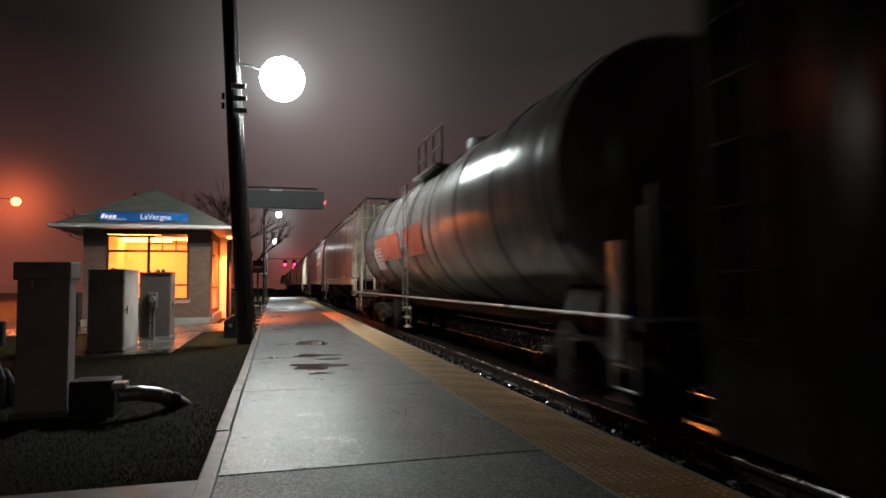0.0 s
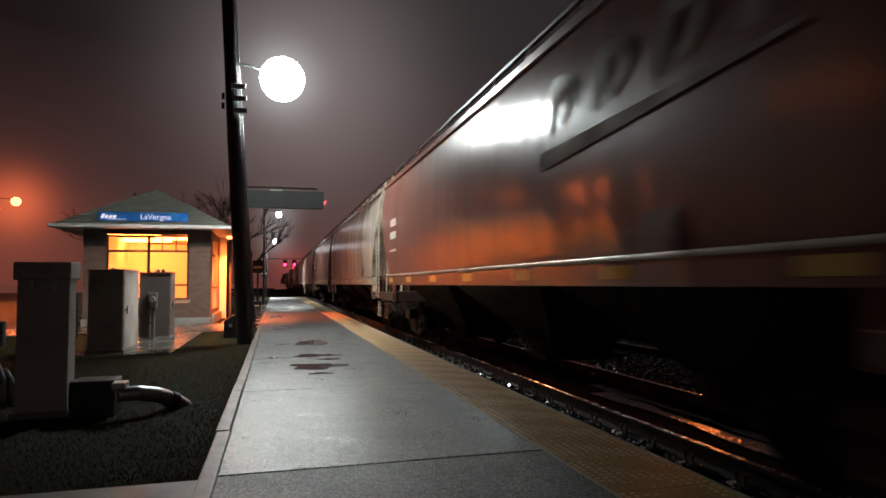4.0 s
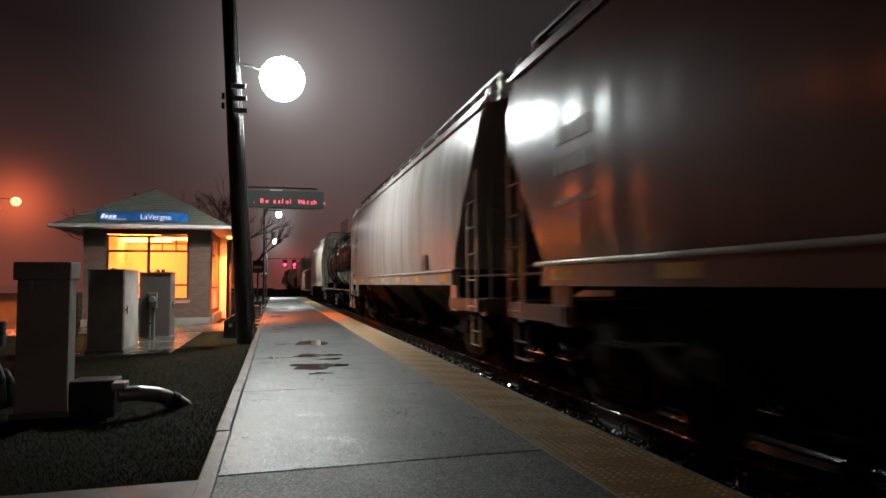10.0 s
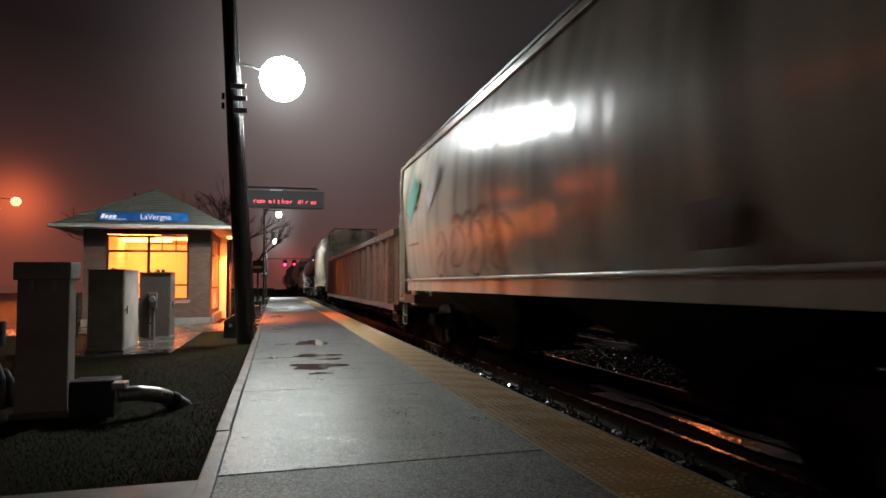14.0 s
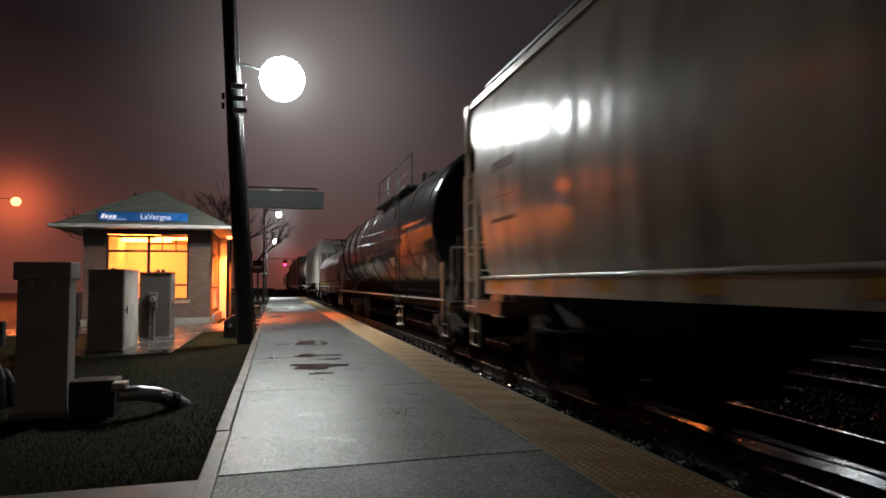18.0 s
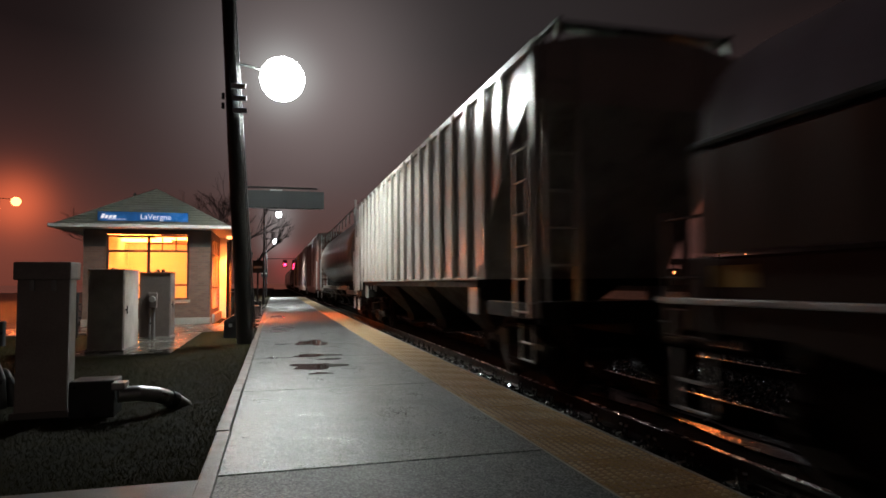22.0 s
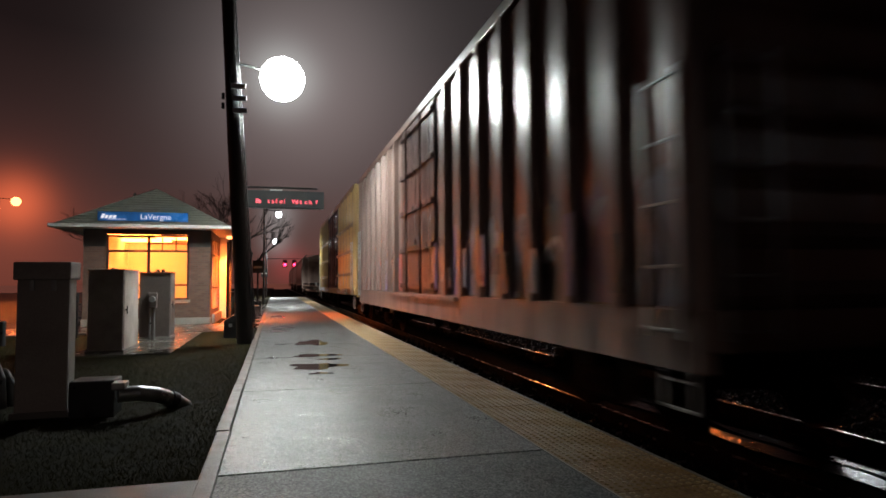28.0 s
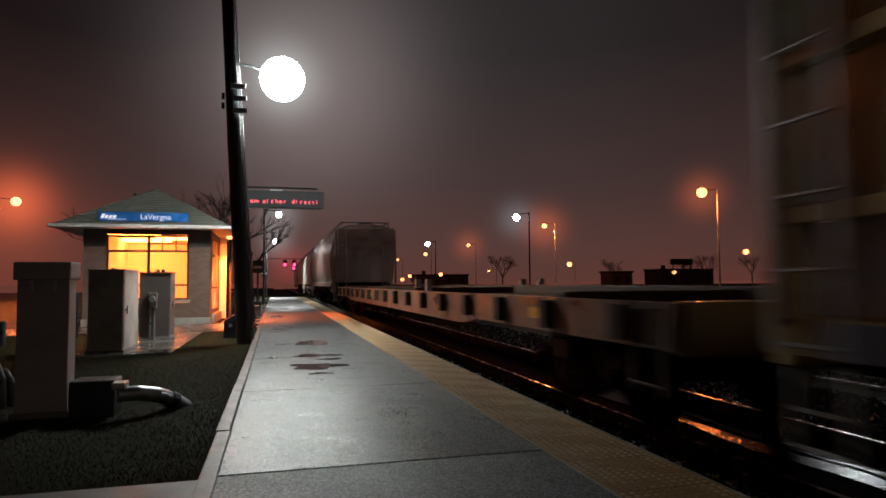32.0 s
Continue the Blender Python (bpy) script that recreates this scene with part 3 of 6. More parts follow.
def mist_backdrop():
    """Glowing strip painted as town-lit mist; it hides the dark far ground below the horizon."""
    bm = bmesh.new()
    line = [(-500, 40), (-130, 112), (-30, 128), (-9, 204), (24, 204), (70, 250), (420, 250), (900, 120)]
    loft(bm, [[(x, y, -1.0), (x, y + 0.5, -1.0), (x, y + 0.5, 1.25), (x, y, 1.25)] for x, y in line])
    solid("backdrop", bm, MIST_GLOW, "glowing reddish strip standing in for mist over the far ground", "mist", kind="structure")


def lawn():
    rng = np.random.default_rng(7)
    n = 130000
    x = -0.47 - 7.0 * rng.random(n) ** 1.3
    y = 4.32 + 13.5 * rng.random(n) ** 1.5
    keep = ~((x > -3.62) & (x < -1.83) & (y > 12.45))
    x, y = x[keep], y[keep]
    n = len(x)
    h, w, a = rng.uniform(0.012, 0.035, n), rng.uniform(0.0012, 0.0028, n), rng.uniform(0, 6.28, n)
    lx, ly = rng.normal(0, 0.018, n), rng.normal(0, 0.018, n)
    z0 = np.full(n, -0.072)
    p0 = np.stack([x - w * np.cos(a), y - w * np.sin(a), z0], -1)
    p1 = np.stack([x + w * np.cos(a), y + w * np.sin(a), z0], -1)
    p2 = np.stack([x + lx, y + ly, z0 + h], -1)
    co = np.stack([p0, p1, p2], 1).reshape(-1, 3)
    me = bpy.data.meshes.new("grass")
    me.from_pydata(co.tolist(), [], np.arange(3 * n).reshape(-1, 3).tolist())
    me.materials.append(GRASS)
    tagged(new("grass", me), "short matted winter grass beside the platform", "grass", kind="stuff")


# ---- signal cabinets ----
def cabinet(x0, x1, y0, y1, h, lid, label, turn=0.0, meter=False, skin=None):
    skin = skin or CABINET
    w, d = (x1 - x0) / 2, (y1 - y0) / 2
    c = thing("signal_cabinet", label, "cabinet", pose((x0 + x1) / 2, (y0 + y1) / 2, -0.06, 0, 0, turn), "trackside cabinets")
    bm = bmesh.new()
    box(bm, -w, w, -d, d, 0, h, 0.012)
    part("body", bm, skin, c)
    if lid:
        bm = bmesh.new()
        box(bm, -w - 0.022, w + 0.022, -d - 0.05, d + 0.05, h - 0.155, h + 0.02, 0.015)
        part("lid", bm, skin, c)
        for sx in (-0.32, 0.32):
            bm = bmesh.new()
            box(bm, sx * w * 1.3 - 0.02, sx * w * 1.3 + 0.02, -d - 0.03, -d, h - 0.26, h - 0.15, 0.004)
            part("hasp", bm, GALV, c, "galvanised steel hasp")
    else:
        bm = bmesh.new()
        box(bm, -w - 0.015, w + 0.02, -d - 0.015, d + 0.02, h, h + 0.03, 0.006)
        part("cap", bm, skin, c)
        bm = bmesh.new()
        rod(bm, (-0.02, 0, h + 0.03), (-0.02, 0, h + 0.07), 0.05, 0.05, 12)
        part("vent", bm, GALV, c)
        bm = bmesh.new()
        box(bm, w, w + 0.012, -d + 0.04, d - 0.04, 0.08, h - 0.05, 0.004)
        dr = part("door", bm, skin, c)
        bm = bmesh.new()
        rod(bm, (w + 0.012, -d + 0.10, h * 0.52), (w + 0.05, -d + 0.10, h * 0.52), 0.012)
        rod(bm, (w + 0.05, -d + 0.10, h * 0.47), (w + 0.05, -d + 0.10, h * 0.57), 0.01)
        part("handle", bm, DARKSTEEL, dr, "dark steel handle")
        for z in (0.25, 0.75):
            bm = bmesh.new()
            rod(bm, (w + 0.012, d - 0.06, h * z - 0.06), (w + 0.012, d - 0.06, h * z + 0.06), 0.014)
            part("hinge", bm, GALV, dr)
    bm = bmesh.new()
    box(bm, -w - 0.03, w + 0.03, -d - 0.03, d + 0.03, -0.02, 0.05, 0.008)
    part("plinth", bm, CONCRETE, c)
    if meter:
        bm = bmesh.new()
        box(bm, -0.13, 0.06, -d - 0.10, -d, 0.72, 1.08, 0.02)
        part("meter_box", bm, skin, c)
        bm = bmesh.new()
        rod(bm, (-0.035, -d - 0.10, 0.93), (-0.035, -d - 0.16, 0.93), 0.075, 0.07, 18)
        part("meter_dome", bm, GALV, c, "round meter dome")
        for sx in (-0.09, 0.0):
            bm = bmesh.new()
            rod(bm, (sx, -d - 0.04, 0.0), (sx, -d - 0.04, 0.72), 0.024, 0.024, 10)
            part("conduit", bm, GALV, c)
        for sx in (-0.2, 0.0, 0.12):
            bm = bmesh.new()
            ball(bm, (sx, 0.0, h + 0.06), 0.045, 10, 6)
            part("cable_gland", bm, DARKSTEEL, c)
    return c


def cabinets():
    cabinet(-2.395, -1.945, 6.88, 7.12, 1.47, True, "tall grey steel trackside cabinet with an overhanging lid", skin=CABINET_LIT)
    cabinet(-3.34, -2.74, 12.9, 14.2, 1.53, False, "grey steel signal cabinet with a side door on a pad")
    cabinet(-3.04, -2.38, 15.9, 16.6, 1.53, False, "grey steel cabinet with a round electricity meter", meter=True, skin=CABINET_SHADED)
    # cable pit and conduit beside the lidded cabinet
    t = thing("cable_box", "dark cable box with a bent steel conduit in the grass", "cable box", pose(0, 0, 0))
    bm = bmesh.new()
    box(bm, -1.90, -1.50, 6.75, 7.1, -0.08, 0.28, 0.02)
    part("body", bm, DARKSTEEL, t)
    bm = bmesh.new()
    box(bm, -1.5, -1.38, 6.62, 6.8, 0.20, 0.27, 0.01)
    part("collar", bm, GALV, t, "bright steel conduit collar")
    bm = bmesh.new()
    pts = [(-1.46, 6.72, 0.14), (-1.3, 6.78, 0.14), (-1.15, 6.9, 0.10), (-1.02, 7.06, 0.02), (-0.92, 7.22, -0.09)]
    for a, b in zip(pts, pts[1:]):
        rod(bm, a, b, 0.075, 0.075, 14)
        ball(bm, b, 0.075, 14, 8)
    part("conduit", bm, GALV, t, "wet galvanised steel conduit bend", True)
    bm = bmesh.new()
    rod(bm, (-1.05, 7.02, 0.035), (-1.0, 7.08, 0.0), 0.088, 0.088, 14)
    part("clamp", bm, DARKSTEEL, t)


def cabinet_clutter():
    """Dark hoses and low markers in the grass round the cabinets."""
    t = thing("cable_hoses", "dark flexible cable hoses rising from the grass", "cable", pose(-2.72, 7.55, -0.07))
    for k, (dx, dy, hgt) in enumerate(((-0.02, 0.0, 0.50), (-0.12, 0.08, 0.42), (0.04, 0.12, 0.36))):
        bm = bmesh.new()
        pts = [(dx, dy, 0), (dx - 0.02, dy, hgt * 0.6), (dx - 0.1, dy + 0.03, hgt * 0.95), (dx - 0.24, dy + 0.08, hgt * 0.9), (dx - 0.36, dy + 0.1, hgt * 0.5), (dx - 0.4, dy + 0.1, 0)]
        for a, b in zip(pts, pts[1:]):
            rod(bm, a, b, 0.055, 0.055, 10)
            ball(bm, b, 0.055, 10, 6)
        part("hose", bm, DARKSTEEL, t, smooth=True)
    m = thing("marker_post", "thin dark notched steel marker post on the apron", "post", pose(-4.58, 16.85, -0.06))
    bm = bmesh.new()
    box(bm, -0.025, 0.025, -0.02, 0.02, 0, 1.09, 0.004)
    part("shaft", bm, DARKSTEEL, m)
    for k in range(4):
        bm = bmesh.new()
        box(bm, 0.026, 0.075, -0.015, 0.015, 0.30 + 0.16 * k, 0.35 + 0.16 * k, 0.003)
        part("lug", bm, DARKSTEEL, m)
    p = thing("bollard", "low dark steel bollard by the car park", "bollard", pose(-5.52, 15.17, -0.06))
    bm = bmesh.new()
    rod(bm, (0, 0, 0), (0, 0, 0.50), 0.06, 0.06, 14)
    part("shaft", bm, DARKSTEEL, p, smooth=True)
    bm = bmesh.new()
    ball(bm, (0, 0, 0.50), 0.066, 14, 8, (1, 1, 0.5))
    part("cap", bm, DARKSTEEL, p, smooth=True)


# ---- utility pole with the platform lamp ----
def lamp_globe(bm, r):
    ball(bm, (0, 0, 0), r, 24, 14, (1, 1, 0.92))


def pole_and_lamp():
    p = thing("utility_pole", "leaning dark wooden utility pole beside the platform", "utility pole", pose(0, 0, -0.062) @ Matrix.Scale(1.052, 4))
    bm = bmesh.new()
    ring = []
    for k in range(13):
        t = k / 12
        z = -0.3 + 10.5 * t
        cx = -0.575 - 0.0605 * (z + 0.0)
        r = 0.182 - 0.085 * t
        ring.append([(cx + r * math.cos(a) * (1 + 0.03 * math.sin(3 * a + k)), 13.5 + r * math.sin(a), z) for a in [i / 18 * 6.2832 for i in range(18)]])
    loft(bm, ring)
    part("trunk", bm, POLEWOOD, p, smooth=True)
    for dx, dy in ((0.17, -0.10), (0.20, -0.04), (0.205, 0.02)):
        bm = bmesh.new()
        z0, z1 = 0.3, 7.6
        rod(bm, (-0.575 - 0.0605 * z0 + dx, 13.5 + dy, z0), (-0.575 - 0.0605 * z1 + dx - 0.05, 13.5 + dy, z1), 0.013, 0.013, 6)
        part("cable", bm, DARKSTEEL, p, "wet dark cable clipped to the pole")
    for z in (5.0, 5.25, 4.75):
        bm = bmesh.new()
        box(bm, -0.70 - 0.0605 * (z - 2) , -0.52 - 0.0605 * (z - 2) + 0.1, 13.24, 13.30, z - 0.05, z + 0.04, 0.008)
        part("bracket", bm, GALV, p, "shiny wet steel bracket")
    for z in (4.8, 5.0):
        bm = bmesh.new()
        box(bm, -1.09, -1.03, 13.38, 13.46, z, z + 0.12, 0.01)
        part("junction_box", bm, DARKSTEEL, p)
    l = thing("platform_lamp", "glaring white platform lamp on a steel arm", "street lamp", pose(0, 0, 0), "platform lamps")
    bm = bmesh.new()
    pts = [(-0.98, 14.2, 6.02), (-0.66, 14.48, 6.10), (-0.36, 14.76, 6.12), (-0.02, 15.1, 6.12)]
    for a, b in zip(pts, pts[1:]):
        rod(bm, a, b, 0.03, 0.03, 8)
    part("arm", bm, DARKSTEEL, l, smooth=True)
    bm = bmesh.new()
    rod(bm, (0.134, 15.2, 6.50), (0.134, 15.2, 6.60), 0.2, 0.11, 16)
    part("hood", bm, DARKSTEEL, l, smooth=True)
    # globe as wide as the lamp's glare, larger than its real glass
    bm = bmesh.new()
    ball(bm, (0.134, 15.2, 6.08), 0.52, 32, 20)
    part("globe", bm, LEDLAMP, l, "glowing white globe widened to the lamp's glare", True)


def post_lamp(x, y, z, r, material, label, arm, group, pole=True):
    l = thing("street_lamp", label, "street lamp", pose(0, 0, 0), group)
    base = -0.07
    if pole:
        bm = bmesh.new()
        rod(bm, (x + arm, y, base), (x + arm, y, z + 0.35), 0.09 if z > 7 else 0.07, 0.05, 8)
        part("post", bm, DARKSTEEL if z < 7 else GALV, l)
        bm = bmesh.new()
        rod(bm, (x + arm, y, z + 0.3), (x, y, z + 0.2), 0.035, 0.03, 6)
        part("arm", bm, DARKSTEEL, l)
    bm = bmesh.new()
    ball(bm, (x, y, z), r * (0.62 if y > 75 else 0.8), 14, 8)
    part("lamp_glass", bm, material, l, smooth=True)
    bm = bmesh.new()
    rod(bm, (x, y, z + r * 0.5), (x, y, z + r * 0.5 + 0.14), r * 0.55, r * 0.3, 10)
    part("hood", bm, DARKSTEEL, l)


def far_lamps():
    post_lamp(0.17, 40, 5.5, 0.24, LEDFAR, "white platform lamp on a dark post", -0.85, "platform lamps")
    post_lamp(0.02, 62, 5.25, 0.32, LEDFAR, "white platform lamp on a dark post", -0.85, "platform lamps")
    post_lamp(-23.96, 68, 9.23, 0.54, SODIUM, "orange sodium lamp over the car park", -1.4, "sodium street lamps")
    post_lamp(-29.5, 68, 9.23, 0.54, SODIUM, "orange sodium lamp over the car park", -1.4, "sodium street lamps")
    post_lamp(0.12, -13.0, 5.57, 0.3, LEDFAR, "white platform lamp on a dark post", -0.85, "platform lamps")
    post_lamp(15.9, 14.04, 5.88, 0.30, LEDOPP, "white lamp on the opposite platform", 0.9, "opposite platform lamps")
    post_lamp(-14.0, 17.8, 8.5, 0.3, SODIUM, "orange sodium lamp at the station yard", -1.4, "sodium street lamps")
    for x, y, z, r in ((15.4, 38.7, 5.5, 0.30), (16.2, 67.1, 5.5, 0.34)):
        post_lamp(x, y, z, r, LEDFAR, "white lamp on the opposite platform", 0.9, "opposite platform lamps")
    for x, y, z, r in ((36.0, 80.1, 9, 0.55), (36.3, 47.2, 9, 0.55), (38.7, 124.2, 9, 0.6), (122.8, 142.3, 9, 1.2), (77.1, 155.5, 6, 1.1), (37.9, 143.9, 3.2, 0.75), (44.0, 221.2, 2.5, 1.0), (33.6, 159.0, 3.0, 0.7), (39.2, 164.8, 9, 0.8), (119.0, 168.8, 4, 0.9), (39.4, 205.7, 9, 0.6), (41.3, 119.0, 3.5, 0.35)):
        post_lamp(x, y, z, r, SODIUM_FAR, "orange sodium street lamp in the mist", 1.6, "sodium street lamps")


# ---- station house ----
def station():
    X0, X1, Y0, Y1, Z0, Z1 = -5.72, -2.03, 21.5, 26.3, -0.08, 2.95
    wx0, wx1, wz0, wz1 = -5.09, -2.68, 0.72, 2.78
    st = thing("station_house", "small brick station house with hipped shingle roof, lit inside", "station building", pose(0, 0, 0))
    T = 0.25

    def wall(name, bits, material):
        bm = bmesh.new()
        for b in bits:
            box(bm, *b)
        return part(name, bm, material, st)
    wall("front_wall", [(X0, wx0, Y0, Y0 + T, 0.62, 2.4), (wx1, X1, Y0, Y0 + T, 0.62, 2.4), (X0, X1, Y0, Y0 + T, 0.15, 0.62)], BRICK_TAN)
    wall("frieze", [(X0 - 0.01, wx0, Y0 - 0.01, Y0 + T, 2.403, Z1), (wx1, X1 + 0.01, Y0 - 0.01, Y0 + T, 2.403, Z1), (wx0, wx1, Y0 - 0.01, Y0 + T, 2.80, Z1)], STUCCO)
    wall("plinth", [(X0 - 0.03, X1 + 0.03, Y0 - 0.03, Y0 + T, Z0, 0.147)], CASTSTONE)
    wall("side_wall", [(X1 - T, X1, Y0 + T, 22.2, Z0, Z1), (X1 - T, X1, 25.0, Y1, Z0, Z1), (X1 - T, X1, 22.2, 25.0, Z0, 0.30), (X1 - T, X1, 22.2, 25.0, 2.8, Z1)], BRICK_TAN)
    wall("rear_wall", [(X0, X1, Y1, Y1 + T, Z0, Z1)], BRICK_TAN)
    wall("far_side_wall", [(X0, X0 + T, Y0 + T, Y1, Z0, Z1)], BRICK_TAN)
    wall("window_ledge", [(wx0 - 0.06, wx1 + 0.06, Y0 - 0.06, Y0 + 0.1, wz0 - 0.085, wz0)], CASTSTONE)
    wall("floor_slab", [(X0 + T, X1 - T, Y0 + T, Y1, Z0, -0.02)], CONCRETE)
    wall("inner_lining", [(X0 + T, X1 - T, Y1 - 0.04, Y1 - 0.01, 0, 2.9), (X0 + T + 0.005, X0 + T + 0.03, Y0 + T, Y1 - 0.05, 0, 2.9)], INTERIOR)
    wall("ceiling", [(X0 + T, X1 - T, Y0 + T, Y1 - 0.02, 2.9, 2.94)], INTERIOR)

    def window(name, origin, along, wide, z0, z1, mulls, trans, sub):
        """Frame in a wall; along: 0 the x axis, 1 the y axis."""
        bm = bmesh.new()

        def bar(a0, a1, b0, b1, t=0.035):
            t = t if along == 0 else t * 0.3
            if along == 0:
                box(bm, origin[0] + a0, origin[0] + a1, origin[1] + 0.06, origin[1] + 0.06 + 2 * t, b0, b1)
            else:
                box(bm, origin[0] - 0.02 - 2 * t, origin[0] - 0.02, origin[1] + a0, origin[1] + a1, b0, b1)
        bar(0, 0.06, z0, z1)
        bar(wide - 0.06, wide, z0, z1)
        bar(0.06, wide - 0.06, z0, z0 + 0.06)
        bar(0.06, wide - 0.06, z1 - 0.06, z1)
        frame_ob = part(name, bm, FRAMEPAINT, st)
        for m in mulls:
            bm = bmesh.new()
            bar(m - 0.04, m + 0.04, z0 + 0.06, z1 - 0.06, 0.04)
            part("mullion", bm, FRAMEPAINT, frame_ob)
        for z in trans:
            bm = bmesh.new()
            bar(0.06, wide - 0.06, z - 0.035, z + 0.035, 0.03)
            part("transom", bm, FRAMEPAINT, frame_ob)
        for a, b0, b1 in sub:
            bm = bmesh.new()
            bar(a - 0.014, a + 0.014, b0, b1, 0.02)
            part("glazing_bar", bm, FRAMEPAINT, frame_ob)
        edges = [0] + list(mulls) + [wide]
        for a0, a1 in zip(edges, edges[1:]):
            bm = bmesh.new()
            if along == 0:
                box(bm, origin[0] + a0 + 0.03, origin[0] + a1 - 0.03, origin[1] + 0.092, origin[1] + 0.1, z0 + 0.04, z1 - 0.04)
            else:
                box(bm, origin[0] - 0.034, origin[0] - 0.028, origin[1] + a0 + 0.03, origin[1] + a1 - 0.03, z0 + 0.04, z1 - 0.04)
            g = part("pane", bm, GLASS, frame_ob)
            g.visible_shadow = False
    wd = wx1 - wx0
    window("window_front", (wx0, Y0), 0, wd, wz0, wz1, [1.21], [2.27, 1.19], [(1.21 + (wd - 1.21) / 3, 2.3, 2.74), (1.21 + 2 * (wd - 1.21) / 3, 2.3, 2.74)])
    bm = bmesh.new()
    box(bm, wx0 + 1.25, wx1 - 0.06, Y0 + 0.08, Y0 + 0.12, 2.49, 2.52)
    part("glazing_bar", bm, FRAMEPAINT, st)
    window("window_side", (X1, 22.2), 1, 2.8, 0.30, 2.8, [0.7, 1.4, 2.1], [2.2, 1.1], [])
    # ceiling lamps and a bench inside
    for x, y in ((-4.5, 22.35), (-3.2, 23.9), (-4.6, 25.2)):
        bm = bmesh.new()
        box(bm, x - 0.8, x + 0.8, y - 0.36, y + 0.36, 2.80, 2.88, 0.02)
        part("ceiling_lamp", bm, SODIUM_ROOM, st, "glowing orange ceiling lamp")
    bm = bmesh.new()
    box(bm, -5.3, -2.6, 25.5, 26.0, 0.42, 0.48, 0.01)
    for x in (-5.1, -4.0, -2.8):
        box(bm, x - 0.04, x + 0.04, 25.55, 25.95, -0.02, 0.42)
    part("waiting_bench", bm, TIE, st)
    # roof
    GX0, GX1, GY0, GY1 = -6.38, -1.36, 20.7, 27.2
    az = 4.5
    bm = bmesh.new()
    lo = [bm.verts.new(p) for p in ((GX0, GY0, 3.02), (GX1, GY0, 3.02), (GX1, GY1, 3.02), (GX0, GY1, 3.02))]
    r0, r1 = bm.verts.new((-3.95, 23.2, az)), bm.verts.new((-3.95, 24.6, az))
    for f in ((lo[0], lo[1], r0), (lo[1], lo[2], r1, r0), (lo[2], lo[3], r1), (lo[3], lo[0], r0, r1)):
        bm.faces.new(f)
    bm.faces.new(lo[::-1])
    roof = part("roof", bm, SHINGLE, st, "grey-brown shingle hipped roof")
    # shingle courses on the front slope
    for k in range(1, 15):
        t = k / 15.5
        bm = bmesh.new()
        za, ya = 3.02 + t * (az - 3.02), GY0 + t * (23.2 - GY0)
        xa, xb = GX0 + t * (-3.95 - GX0), GX1 + t * (-3.95 - GX1)
        box(bm, xa + 0.04, xb - 0.04, ya - 0.014, ya + 0.03, za - 0.004, za + 0.016)
        part("shingle_course", bm, SHINGLE, roof)
    bm = bmesh.new()
    box(bm, GX0 + 0.02, GX1 - 0.02, GY0 + 0.02, GY1 - 0.02, 2.955, 3.0)
    part("soffit", bm, WHITEPAINT, st, "pale painted soffit")
    for n, b in (("gutter", (GX0 - 0.06, GX1 + 0.06, GY0 - 0.1, GY0, 2.93, 3.035)), ("gutter", (GX1, GX1 + 0.1, GY0 + 0.002, GY1, 2.93, 3.035)), ("gutter", (GX0 - 0.1, GX0, GY0 + 0.002, GY1, 2.93, 3.035))):
        bm = bmesh.new()
        box(bm, *b, 0.02)
        part(n, bm, WHITEPAINT, st, "white painted gutter")
    bm = bmesh.new()
    box(bm, X1 + 0.004, X1 + 0.24, 25.0, 25.16, Z0, 2.94, 0.006)
    part("door_jamb", bm, WHITEPAINT, st, "white painted doorway return")
    bm = bmesh.new()
    box(bm, X1 + 0.01, X1 + 0.10, 22.1, 24.98, Z0, 0.22, 0.01)
    part("window_base", bm, CASTSTONE, st, "pale stone base under the side window")
    for x in (X1 + 0.25,):
        bm = bmesh.new()
        rod(bm, (x + 0.1, 25.5, -0.05), (x + 0.1, 25.5, 2.95), 0.05, 0.05, 8)
        part("downpipe", bm, STUCCO, st)
    bm = bmesh.new()
    box(bm, X1 + 0.30, X1 + 0.48, 24.1, 24.3, 2.86, 2.95, 0.02)
    part("doorway_lamp", bm, SODIUM_FAR, st, "small glowing orange soffit lamp")
    bm = bmesh.new()
    rod(bm, (-5.2, 26.0, 3.0), (-5.2, 26.0, 4.7), 0.05, 0.05, 8)
    part("vent_pipe", bm, DARKSTEEL, st)
    # roof sign with the station's name
    sg = thing("station_sign", "blue enamel station sign with glowing white lettering on the roof edge", "sign", pose(-5.19, 20.86, 3.15))
    bm = bmesh.new()
    box(bm, 0, 2.55, 0, 0.06, 0, 0.28, 0.008)
    part("panel", bm, SIGNBLUE, sg)
    me = letters("station_name", "LaVergne", 0.232, 0.004)
    me.materials.append(SIGNGLOW)
    tx = new("lettering", me)
    tx.parent = sg
    tx.matrix_basis = pose(1.18, -0.008, 0.06, 90, 0, 0)
    for x0, z0, z1 in ((0.08, 0.07, 0.21), (0.19, 0.07, 0.17), (0.30, 0.07, 0.17), (0.41, 0.07, 0.17)):
        bm = bmesh.new()
        loft(bm, [[(x0 + (z0 - 0.07) * 0.35, y, z0), (x0 + 0.08 + (z0 - 0.07) * 0.35, y, z0), (x0 + 0.08 + (z1 - 0.07) * 0.35, y, z1), (x0 + (z1 - 0.07) * 0.35, y, z1)] for y in (-0.012, -0.004)])
        part("emblem_bar", bm, SIGNGLOW, sg)
    bm = bmesh.new()
    box(bm, 0.28, 0.78, -0.012, -0.004, 0.045, 0.058)
